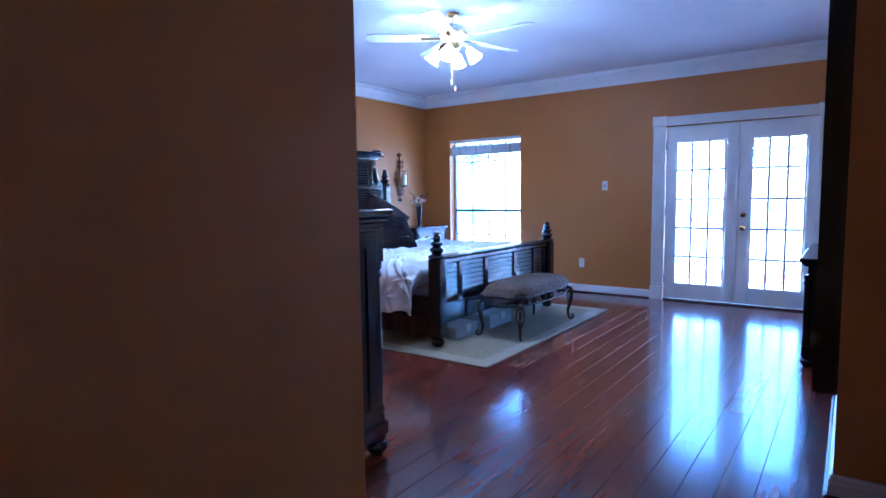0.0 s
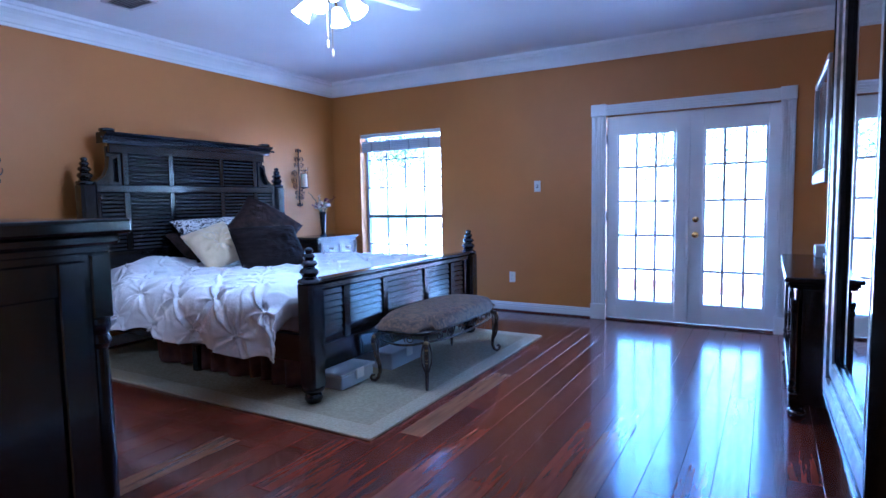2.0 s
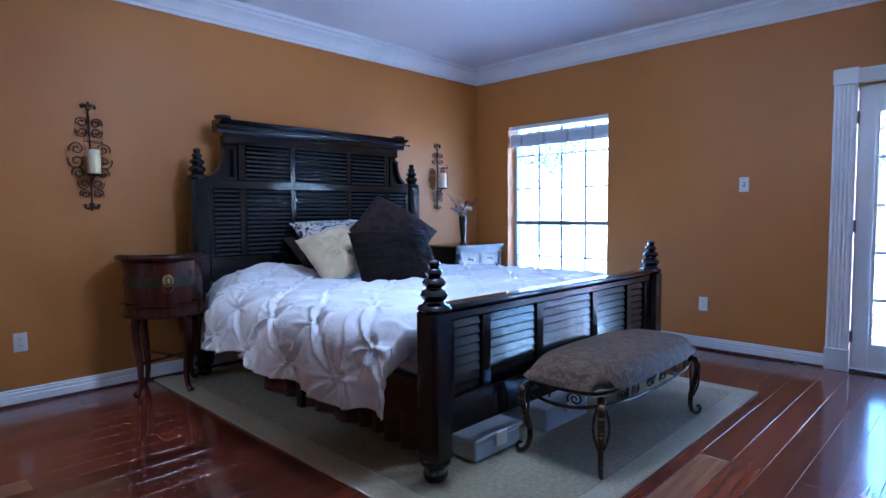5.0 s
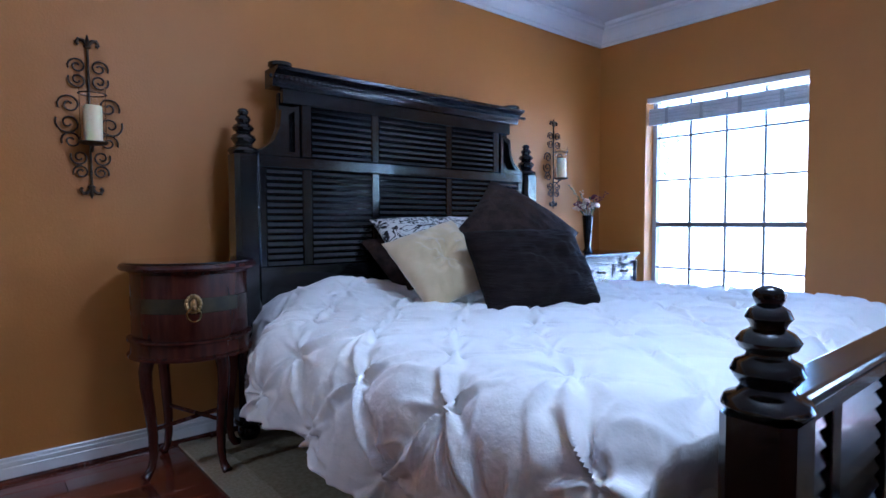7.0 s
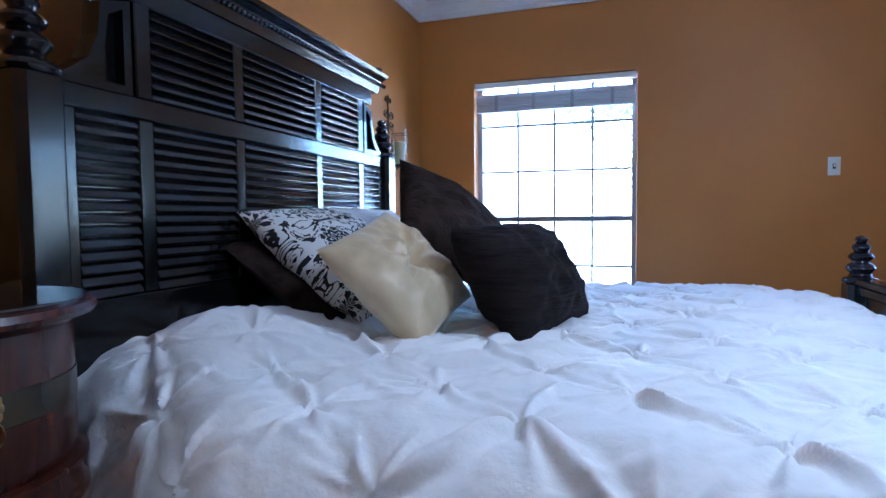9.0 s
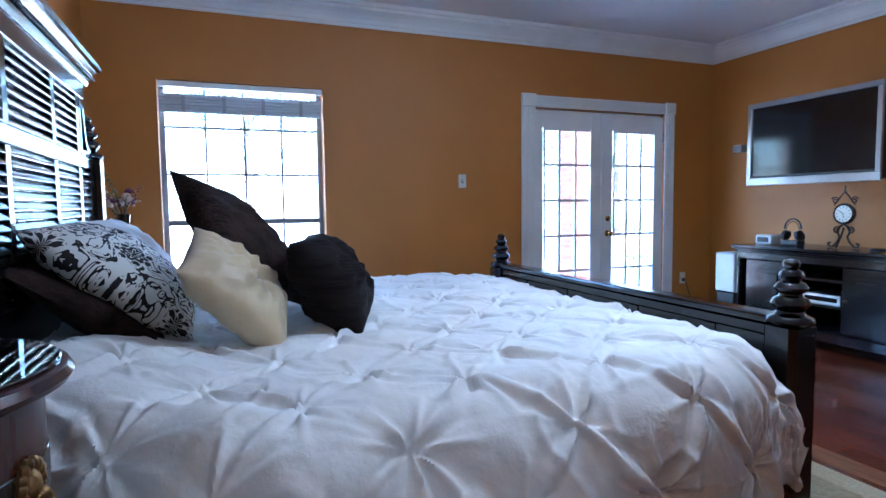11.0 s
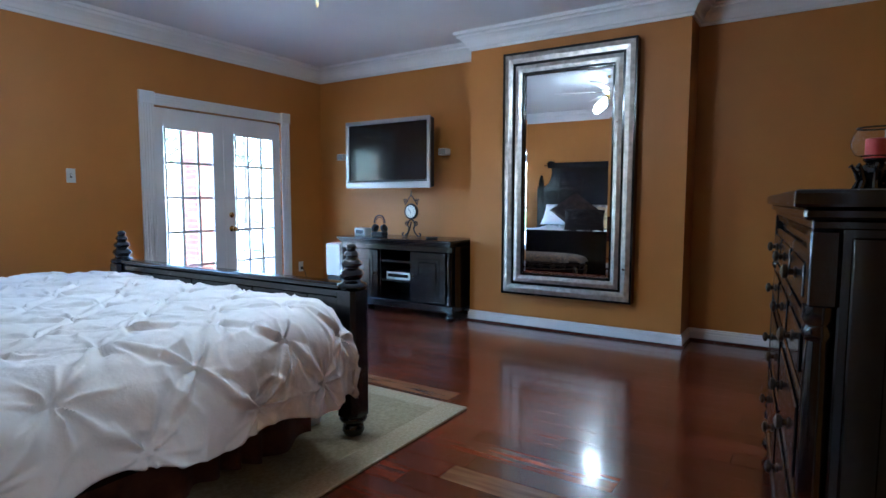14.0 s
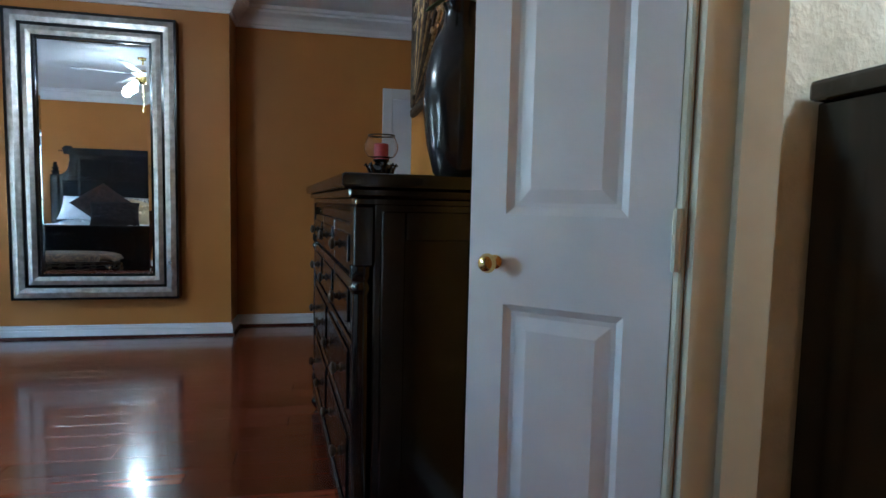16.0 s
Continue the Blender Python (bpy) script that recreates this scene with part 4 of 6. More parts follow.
def bun(parent, x, y, h, r=0.05):
    part("foot", lathe(bmesh.new(), [(r * 0.45, 0.0), (r * 0.6, h * 0.08), (r, h * 0.42), (r * 0.9, h * 0.68), (r * 0.6, h * 0.78), (r * 0.85, h * 0.88), (r * 0.85, h)], x, y, 18), M_BLACK, parent, "turned bun foot", smooth=True, angle=50)


def molded_top(parent, x0, y0, x1, y1, z, over=0.03, t=0.06):
    bm = bmesh.new()
    box(bm, x0 - over, y0 - over, z - t * 0.45, x1 + over, y1 + over, z, 0.008, segments=2)
    box(bm, x0 - over * 0.6, y0 - over * 0.6, z - t * 0.75, x1 + over * 0.6, y1 + over * 0.6, z - t * 0.451, 0.006)
    box(bm, x0 - over * 0.25, y0 - over * 0.25, z - t, x1 + over * 0.25, y1 + over * 0.25, z - t * 0.751, 0.004)
    return part("top", bm, M_BLACK, parent)


# dresser against the south wall
dr = thing("dresser", -2.07, 2.01, 0, "tall black dresser with turned corner columns and dark knobs", "dresser")
dx0, dx1, dy0, dy1, dz = -2.837, -1.245, 1.83, 2.238, 1.2
dr.rotation_euler = (0, 0, radians(5.1))
part("body", B(dx0, dy0, 0.12, dx1, dy1 - 0.06, dz - 0.07, 0.004), M_BLACK, dr)
part("front_frame", B(dx0 + 0.075, dy1 - 0.0595, 0.13, dx1 - 0.075, dy1 - 0.03, dz - 0.07, 0.003), M_BLACK, dr)
molded_top(dr, dx0 + 0.01, dy0 + 0.03, dx1 - 0.01, dy1 - 0.02, dz, 0.05, 0.085)
part("plinth", B(dx0 - 0.012, dy0, 0.1, dx1 + 0.012, dy1 - 0.005, 0.17, 0.008), M_BLACK, dr)
bm = bmesh.new()
for k in range(60):
    x = dx0 + 0.02 + k * (dx1 - dx0 - 0.04) / 59
    box(bm, x - 0.006, dy1 - 0.03, dz - 0.105, x + 0.006, dy1 - 0.012, dz - 0.086)
part("dentil_strip", bm, M_BLACK, dr)
for x in (dx0 + 0.035, dx1 - 0.035):
    part("corner_block", B(x - 0.036, dy1 - 0.0595, dz - 0.25, x + 0.036, dy1 - 0.006, dz - 0.0865, 0.004), M_BLACK, dr)
    column(dr, x, dy1 - 0.034, 0.17, dz - 0.25, 1.15)
    for y in (dy0 + 0.06, dy1 - 0.05):
        bun(dr, x, y, 0.1, 0.055)
for x, s in ((dx0, -1), (dx1, 1)):
    for y0, y1 in ((dy0 + 0.07, dy1 - 0.12),):
        bm = bmesh.new()
        a, b = sorted((x + s * 0.0005, x + s * 0.012))
        for yy in ((dy0 + 0.01, dy0 + 0.075), (dy1 - 0.145, dy1 - 0.08)):
            box(bm, a, yy[0], 0.18, b, yy[1], dz - 0.1, 0.003)
        box(bm, a, dy0 + 0.0755, 0.18, b, dy1 - 0.1455, 0.26, 0.003)
        box(bm, a, dy0 + 0.0755, dz - 0.18, b, dy1 - 0.1455, dz - 0.1, 0.003)
        part("side_frame", bm, M_BLACK, dr)
rows = [(0.2, 0.46), (0.48, 0.72), (0.74, 0.9), (0.92, 1.06)]
wd = (dx1 - dx0 - 0.17)
for r, (z0, z1) in enumerate(rows):
    n = 3 if r > 1 else 2
    for k in range(n):
        a = dx0 + 0.085 + k * wd / n + 0.008
        b = dx0 + 0.085 + (k + 1) * wd / n - 0.008
        front = part("drawer", B(a, dy1 - 0.0295, z0, b, dy1 - 0.012, z1, 0.005), M_BLACK, dr)
        part("drawer_panel", B(a + 0.035, dy1 - 0.0118, z0 + 0.03, b - 0.035, dy1 - 0.005, z1 - 0.03, 0.004), M_BLACK, front)
        for q in ((0.25, 0.75) if n == 2 else (0.5,)):
            knob(front, a + (b - a) * q, dy1 - 0.005, (z0 + z1) / 2, (0, 1, 0), 0.019)

# media console under the television
cn = thing("media_console", 0.55, 5.74, 0, "black media console with paneled doors and open shelves", "console")
cx0, cx1, cy0, cy1, cz = 0.28, 0.83, 5.02, 6.47, 0.79
for y in (cy0, cy1 - 0.03):
    part("side_panel", B(cx0 + 0.06, y, 0.1, cx1, y + 0.03, cz - 0.0605, 0.002), M_BLACK, cn)
part("back_panel", B(cx1 - 0.015, cy0 + 0.0305, 0.1, cx1 - 0.001, cy1 - 0.0305, cz - 0.0605), M_BLACK, cn)
for y in (cy0 + 0.52, cy1 - 0.52):
    part("divider", B(cx0 + 0.06, y - 0.012, 0.1605, cx1 - 0.0155, y + 0.012, cz - 0.0605), M_BLACK, cn)
part("bottom_panel", B(cx0 + 0.06, cy0 + 0.0305, 0.1, cx1 - 0.0155, cy1 - 0.0305, 0.16), M_BLACK, cn)
molded_top(cn, cx0 + 0.01, cy0 + 0.035, cx1 - 0.04, cy1 - 0.02, cz, 0.035, 0.06)
part("plinth", B(cx0 + 0.01, cy0 + 0.002, 0.085, cx0 + 0.0595, cy1 + 0.002, 0.16, 0.006), M_BLACK, cn)
part("top_rail", B(cx0 + 0.03, cy0 + 0.01, cz - 0.12, cx0 + 0.0595, cy1 - 0.01, cz - 0.061, 0.004), M_BLACK, cn)
for z in (0.35, 0.55):
    part("shelf", B(cx0 + 0.07, cy0 + 0.533, z - 0.01, cx1 - 0.016, cy1 - 0.533, z + 0.01), M_BLACK, cn)
for a, b in ((cy0 + 0.1, cy0 + 0.51), (cy1 - 0.51, cy1 - 0.1)):
    door = part("door", B(cx0 + 0.04, a, 0.165, cx0 + 0.0595, b, cz - 0.125, 0.004), M_BLACK, cn)
    bm = bmesh.new()
    box(bm, cx0 + 0.034, a + 0.07, 0.235, cx0 + 0.0395, b - 0.07, cz - 0.195, 0.002)
    box(bm, cx0 + 0.026, a + 0.1, 0.265, cx0 + 0.0338, b - 0.1, cz - 0.225, 0.005)
    part("raised_panel", bm, M_BLACK, door)
    knob(door, cx0 + 0.04, (b - 0.03) if a < 5.5 else (a + 0.03), 0.42, (-1, 0, 0), 0.014)
for y in (cy0 + 0.045, cy1 - 0.045):
    column(cn, cx0 + 0.035, y, 0.16, cz - 0.12, 1.0)
    for x in (cx0 + 0.05, cx1 - 0.07):
        bun(cn, x, y, 0.0845, 0.05)

# north nightstand
n2 = thing("nightstand", -4.56, 6.83, 0, "black nightstand with two small upper drawers", "nightstand")
part("body", B(-4.77, 6.47, 0.1, -4.36, 7.17, 0.78, 0.004), M_BLACK, n2)
molded_top(n2, -4.755, 6.48, -4.365, 7.16, 0.838, 0.035, 0.06)
part("plinth", B(-4.775, 6.455, 0.08, -4.345, 7.185, 0.15, 0.006), M_BLACK, n2)
for y0, y1, z0, z1 in ((6.53, 6.81, 0.64, 0.75), (6.83, 7.11, 0.64, 0.75), (6.53, 7.11, 0.42, 0.62), (6.53, 7.11, 0.18, 0.4)):
    f = part("drawer", B(-4.3595, y0, z0, -4.345, y1, z1, 0.004), M_BLACK, n2)
    part("drawer_panel", B(-4.3448, y0 + 0.02, z0 + 0.02, -4.34, y1 - 0.02, z1 - 0.02, 0.003), M_BLACK, f)
    knob(f, -4.34, (y0 + y1) / 2, (z0 + z1) / 2, (1, 0, 0), 0.013)
for y in (6.5, 7.14):
    column(n2, -4.352, y, 0.15, 0.77, 0.75)
    for x in (-4.73, -4.38):
        bun(n2, x, y, 0.0795, 0.045)

# ---- mirror ----
mi = thing("wall_mirror", BX - 0.016, 3.99, 0.31, "tall wall mirror in a stepped silver and black frame", "mirror")
my0, my1, mz0, mz1 = 3.385, 4.56, 0.325, 2.48


def picture_frame(bm, d0, d1, x0, x1, bevel=0.0):
    """A mitred frame band on the mirror's wall from inset d0 to d1, between depths x0 (back) and x1 (front)."""
    corners = lambda d, x: [bm.verts.new((x, a, b)) for a, b in ((my0 + d, mz0 + d), (my1 - d, mz0 + d), (my1 - d, mz1 - d), (my0 + d, mz1 - d))]
    if bevel:
        mid = (d0 + d1) / 2
        loops = [corners(d0, x0), corners(d0, x1 + bevel), corners(mid, x1), corners(d1, x1 + bevel), corners(d1, x0)]
    else:
        loops = [corners(d0, x0), corners(d0, x1), corners(d1, x1), corners(d1, x0)]
    n = len(loops)
    for k in range(n):
        a, b = loops[k], loops[(k + 1) % n]
        for j in range(4):
            bm.faces.new((a[j], a[(j + 1) % 4], b[(j + 1) % 4], b[j]))
    return bm


F = BX - 0.016
mi.rotation_euler = (0, 0, radians(1.3))
for nm, d0, d1, x1, mt, bv in (("outer_edge", 0, 0.018, F - 0.1, M_BLACK, 0), ("outer_band", 0.0182, 0.092, F - 0.098, M_SILVER, 0.006), ("groove", 0.0922, 0.115, F - 0.08, M_BLACK, 0), ("inner_band", 0.1152, 0.178, F - 0.086, M_SILVER, 0.006), ("inner_edge", 0.1782, 0.197, F - 0.074, M_BLACK, 0)):
    part(nm, picture_frame(bmesh.new(), d0, d1, F, x1, bv), mt, mi)
bm = bmesh.new()
corner = lambda d, x: [bm.verts.new((x, a, b)) for a, b in ((my0 + d, mz0 + d), (my1 - d, mz0 + d), (my1 - d, mz1 - d), (my0 + d, mz1 - d))]
o, i = corner(0.197, F - 0.054), corner(0.222, F - 0.057)
for j in range(4):
    bm.faces.new((o[j], o[(j + 1) % 4], i[(j + 1) % 4], i[j]))
bm.faces.new(i)
part("mirror_glass", bm, M_MIRROR, mi, "bevelled mirror glass")

# ---- television ----
tv = thing("television", 0.45, 5.94, 1.6, "flat television with grey bezel on a wall bracket", "television")
tx, ty0, ty1, tz0, tz1 = 0.45, 5.38, 6.5, 1.305, 2.02
part("back", B(tx + 0.012, ty0 + 0.01, tz0 + 0.01, tx + 0.09, ty1 - 0.01, tz1 - 0.01, 0.012), M_DARKPL, tv)
part("screen", B(tx + 0.004, ty0 + 0.046, tz0 + 0.085, tx + 0.0118, ty1 - 0.046, tz1 - 0.046), M_SCREEN, tv, "dark glossy screen")
for nm, a in (("bezel", (ty0, tz0, ty1, tz0 + 0.065)), ("bezel", (ty0, tz1 - 0.04, ty1, tz1)), ("bezel", (ty0, tz0 + 0.0655, ty0 + 0.042, tz1 - 0.0405)), ("bezel", (ty1 - 0.042, tz0 + 0.0655, ty1, tz1 - 0.0405))):
    part(nm, B(tx - 0.012, a[0], a[1], tx + 0.0118, a[2], a[3], 0.005), M_TVFRAME, tv, "brushed grey bezel")
part("speaker_strip", B(tx - 0.002, ty0 + 0.043, tz0 + 0.066, tx + 0.0115, ty1 - 0.043, tz0 + 0.084), M_DARKPL, tv)
part("wall_arm", B(tx + 0.0905, 5.85, 1.55, XE - 0.021, 6.0, 1.75, 0.01), M_DARKPL, tv)
part("wall_plate", B(XE - 0.0205, 5.7, 1.45, XE - 0.001, 6.15, 1.85, 0.004), M_DARKPL, tv)
for y in (5.44, 6.88):
    sp = thing("wall_speaker", XE - 0.05, y, 1.68, "small white box speaker on a wall bracket", "speaker", "wall speakers")
    part("cabinet", B(XE - 0.12, y - 0.05, 1.65, XE - 0.03, y + 0.05, 1.72, 0.008, segments=2), M_WHITEPL, sp)
    part("bracket", B(XE - 0.0295, y - 0.015, 1.67, XE - 0.001, y + 0.015, 1.7), M_DARKPL, sp)
    part("grille", B(XE - 0.124, y - 0.042, 1.657, XE - 0.1205, y + 0.042, 1.713, 0.002), mat("grey mesh", (0.35, 0.35, 0.36), 0.7), sp, "grey mesh grille")


# ---- electrical plates ----
def plate(name, x, y, z, nx, ny, label, cat):
    """nx, ny: the way that the plate looks."""
    t = thing(name, x, y, z, label, cat)
    m = Matrix.Translation((x, y, z)) @ Vector((nx, ny, 0)).to_track_quat("Z", "Y").to_matrix().to_4x4()
    part("cover_plate", B(-0.035, -0.058, 0, 0.035, 0.058, 0.006, 0.002, m=m), M_WHITEPL, t)
    if cat == "switch":
        part("toggle", B(-0.005, -0.006, 0.0061, 0.005, 0.014, 0.016, 0.002, m=m), M_WHITEPL, t)
        part("toggle_slot", B(-0.009, -0.017, 0.006, 0.009, 0.017, 0.0065, m=m), M_DARKPL, t)
    else:
        for s in (-1, 1):
            f = part("socket", B(-0.017, s * 0.02 - 0.014, 0.006, 0.017, s * 0.02 + 0.014, 0.0085, 0.002, m=m), M_WHITEPL, t)
            for q in (-0.006, 0.006):
                part("slot", B(q - 0.0012, s * 0.02 - 0.005, 0.0083, q + 0.0012, s * 0.02 + 0.005, 0.0088, m=m), M_DARKPL, f)
    return t


plate("light_switch", -1.99, YN, 1.375, 0, -1, "white toggle light switch on the wall", "switch")
plate("wall_outlet", -2.285, YN, 0.385, 0, -1, "white double wall outlet above the baseboard", "outlet")
plate("wall_outlet", 0.5, YN, 0.385, 0, -1, "white double wall outlet beside the doors", "outlet")
plate("wall_outlet", XW, 3.01, 0.39, 1, 0, "white double wall outlet near the nightstand", "outlet")


# ---- wall sconces ----
def sconce(y):
    s = thing("wall_sconce", XW, y, 1.2, "scrolled dark iron wall sconce with a candle in clear glass", "sconce", "wall sconces")
    X = XW + 0.012
    zb, zt = 1.19, 1.905
    bar = part("spine", tube(bmesh.new(), [(X, y, zb + 0.05), (X, y, zt - 0.06)], 0.006, 6), M_IRON, s, smooth=True)
    for z, f in ((zt - 0.05, 1), (zb + 0.05, -1)):
        bm = bmesh.new()
        ball(bm, X, y, z, 0.016, (0.6, 1, 0.7), 8, 6)
        tube(bm, [(X, y, z), (X, y, z + f * 0.03), (X, y, z + f * 0.052)], 0.014, 8, lambda t: 1 - 0.9 * t)
        for q in (-1, 1):
            tube(bm, [(X, y, z + f * 0.004), (X, y + q * 0.018, z + f * 0.026), (X, y + q * 0.034, z + f * 0.028), (X, y + q * 0.042, z + f * 0.012), (X, y + q * 0.034, z + f * 0.004)], 0.008, 6)
        part("fleur_de_lis", bm, M_IRON, s, "cast iron fleur finial", smooth=True)
    for q in (-1, 1):
        for cz, r, d in ((zt - 0.14, 0.036, 1), (zt - 0.2, 0.036, -1), (1.595, 0.045, 1), (1.515, 0.05, -1), (1.44, 0.04, 1), (1.37, 0.036, -1), (1.305, 0.032, 1)):
            pts = scroll(0, 0, 0.008, r, 0.4, 0.4 + 3.0 * math.pi, 22)
            off = 0.03 + r if 1.4 < cz < 1.62 else 0.006 + r
            part("scroll", tube(bmesh.new(), [(X + 0.004, y + q * (off - u), cz + d * v) for u, v in pts], 0.0042, 5), M_IRON, s, smooth=True)
    zc = 1.43
    part("arm", tube(bmesh.new(), [(X, y, zc - 0.03), (X + 0.04, y, zc - 0.035), (X + 0.075, y, zc - 0.012)], 0.005, 6), M_IRON, s, smooth=True)
    part("candle_dish", lathe(bmesh.new(), [(0.02, zc - 0.014), (0.05, zc - 0.008), (0.058, zc), (0.054, zc + 0.001)], X + 0.08, y, 24), M_IRON, s, smooth=True)
    part("candle", lathe(bmesh.new(), [(0.034, zc + 0.0015), (0.036, zc + 0.005), (0.036, zc + 0.15), (0.03, zc + 0.156), (0.01, zc + 0.15)], X + 0.08, y, 24), M_WAX, s, "ivory pillar candle", smooth=True, angle=50)
    bm = bmesh.new()
    rr = 0.05
    lathe(bm, [(rr, zc + 0.002), (rr, zc + 0.2), (rr + 0.001, zc + 0.238), (rr - 0.001, zc + 0.238), (rr - 0.002, zc + 0.2), (rr - 0.002, zc + 0.004)], X + 0.08, y, 28)
    g = part("hurricane_glass", bm, M_CLEAR, s, "clear glass cylinder", smooth=True, angle=60)
    g.visible_shadow = False
    part("glass_ring", tube(bmesh.new(), [(X + 0.08 + 0.053 * math.cos(a), y + 0.053 * math.sin(a), zc + 0.205) for a in [2 * math.pi * k / 24 for k in range(25)]], 0.0025, 5), M_IRON, s, smooth=True)


sconce(3.43)
sconce(6.647)


# ---- vase with flowers on the nightstand ----
vs = thing("flower_vase", -4.54, 6.77, 0.838, "tall black vase with dried silk flowers on the nightstand", "vase")
part("vase_body", lathe(bmesh.new(), [(0.04, 0.8385), (0.042, 0.846), (0.03, 0.858), (0.024, 0.88), (0.034, 0.98), (0.042, 1.1), (0.045, 1.13), (0.04, 1.132), (0.036, 1.1)], -4.54, 6.77, 24), M_BLACK, vs, "glossy black trumpet vase", smooth=True)
rf = random.Random(9)
for k in range(9):
    a, e = rf.uniform(0, 6.28), rf.uniform(0.2, 1.0)
    c = Vector((-4.54 + 0.1 * e * math.cos(a), 6.77 + 0.1 * e * math.sin(a), 1.17 + 0.09 * rf.random() + 0.04 * (1 - e)))
    fl = part("stem", tube(bmesh.new(), [(-4.54, 6.77, 1.1), ((c.x - 4.54) / 2, (c.y + 6.77) / 2, 1.14), c], 0.003, 5), M_GREEN, vs, smooth=True)
    bm = bmesh.new()
    for q in range(12):
        th, ph = rf.uniform(0, 6.28), rf.uniform(-0.3, 1.2)
        d = Vector((math.cos(th) * math.cos(ph), math.sin(th) * math.cos(ph), math.sin(ph)))
        mm = Matrix.Translation(c + d * 0.022) @ d.to_track_quat("Z", "Y").to_matrix().to_4x4() @ Matrix.Diagonal((0.018, 0.013, 0.006, 1))
        bmesh.ops.create_uvsphere(bm, u_segments=6, v_segments=4, radius=1, matrix=mm)
    part("bloom", bm, M_PETAL if k % 3 else M_PLUM, fl, "dusty silk bloom", smooth=True)
for k in range(12):
    a = rf.uniform(0, 6.28)
    r, up = rf.uniform(0.1, 0.2), rf.uniform(0.02, 0.2)
    end = Vector((-4.54 + r * math.cos(a), 6.77 + r * math.sin(a), 1.16 + up))
    bm = tube(bmesh.new(), [(-4.54, 6.77, 1.1), ((-4.54 + end.x) / 2, (6.77 + end.y) / 2, 1.18 + up * 0.4), end], 0.002, 4)
    for q in range(9):
        t = 0.5 + 0.5 * q / 8
        p = Vector((-4.54, 6.77, 1.14)).lerp(end, t) + Vector((rf.uniform(-1, 1), rf.uniform(-1, 1), rf.uniform(0, 1))) * 0.014
        ball(bm, *p, 0.008, (1, 1, 0.7), 5, 4)
    part("sprig", bm, (M_PLUM, M_GREEN, M_PETAL)[k % 3], vs, "dried sprig", smooth=True)

# ---- on the console ----
ck = thing("mantel_clock", 0.6, 5.73, 0.79, "round clock on a scrolled bronze stand", "clock")
CX, CYc, CZ = 0.6, 5.73, 1.06
m = Matrix.Translation((CX, CYc, CZ)) @ Matrix.Rotation(radians(-90), 4, "Y")
part("case", lathe(bmesh.new(), [(0.07, -0.02), (0.082, -0.015), (0.086, 0.0), (0.082, 0.012), (0.072, 0.018), (0.066, 0.012)], 0, 0, 32, m), M_IRON, ck, "dark bronze clock case", smooth=True)
dial = part("dial", lathe(bmesh.new(), [(0.066, 0.0125), (0.065, 0.0135)], 0, 0, 32, m), M_DIAL, ck, "ivory dial")
for k in range(12):
    part("hour_mark", B(-0.002, 0.046, 0.0136, 0.002, 0.058, 0.0145, m=m @ Matrix.Rotation(radians(30 * k), 4, "Z")), M_DARKPL, dial)
for a, l in ((100, 0.032), (-40, 0.046)):
    part("clock_hand", B(-0.0018, -0.006, 0.0148, 0.0018, l, 0.0156, m=m @ Matrix.Rotation(radians(a), 4, "Z")), M_DARKPL, dial)
for q in (-1, 1):
    pts = [(0, 0.98), (0.03, 0.96), (0.05, 0.92), (0.03, 0.88), (0.045, 0.84), (0.085, 0.8), (0.115, 0.802), (0.12, 0.825), (0.1, 0.83)]
    part("scroll_leg", tube(bmesh.new(), [(CX, CYc + q * u, z) for u, z in pts], 0.008, 6), M_IRON, ck, smooth=True)
    part("scroll", tube(bmesh.new(), [(CX, CYc + q * (0.055 + u), 0.93 + z) for u, z in scroll(0, 0, 0.006, 0.03, 0, 9, 18)], 0.006, 5), M_IRON, ck, smooth=True)
    part("scroll", tube(bmesh.new(), [(CX, CYc + q * (0.075 - u), 1.165 + z) for u, z in scroll(0, 0, 0.005, 0.03, 0, 9, 18)], 0.0055, 5), M_IRON, ck, smooth=True)
    part("crest_arch", tube(bmesh.new(), [(CX, CYc + q * u, z) for u, z in ((0.08, 1.13), (0.05, 1.17), (0.03, 1.2), (0.012, 1.22), (0, 1.235))], 0.0055, 6), M_IRON, ck, smooth=True)
part("front_leg", tube(bmesh.new(), [(CX, CYc, 0.95), (CX - 0.03, CYc, 0.88), (CX - 0.08, CYc, 0.8), (CX - 0.1, CYc, 0.81)], 0.008, 6), M_IRON, ck, smooth=True)
part("finial", lathe(bmesh.new(), [(0.004, 1.225), (0.012, 1.24), (0.006, 1.255), (0.009, 1.262), (0.002, 1.285)], CX, CYc, 10), M_GOLD, ck, smooth=True)

hp = thing("headphones", 0.55, 6.12, 0.79, "black headphones resting on a small stand", "headphones")
HXc, HYc = 0.55, 6.12
part("headband", tube(bmesh.new(), [(HXc, HYc + 0.075 * math.cos(t), 0.93 + 0.085 * math.sin(t)) for t in [math.pi * k / 16 for k in range(17)]], 0.007, 8), M_DARKPL, hp, smooth=True)
part("inner_band", tube(bmesh.new(), [(HXc, HYc + 0.058 * math.cos(t), 0.925 + 0.068 * math.sin(t)) for t in [math.pi * k / 16 for k in range(17)]], 0.004, 6), M_IRON, hp, smooth=True)
for q in (-1, 1):
    mm = Matrix.Translation((HXc, HYc + q * 0.062, 0.875)) @ Matrix.Rotation(radians(90 + q * 20), 4, "X")
    part("ear_cup", lathe(bmesh.new(), [(0.03, -0.022), (0.043, -0.018), (0.045, 0.0), (0.043, 0.016), (0.03, 0.022)], 0, 0, 20, mm), M_DARKPL, hp, smooth=True)
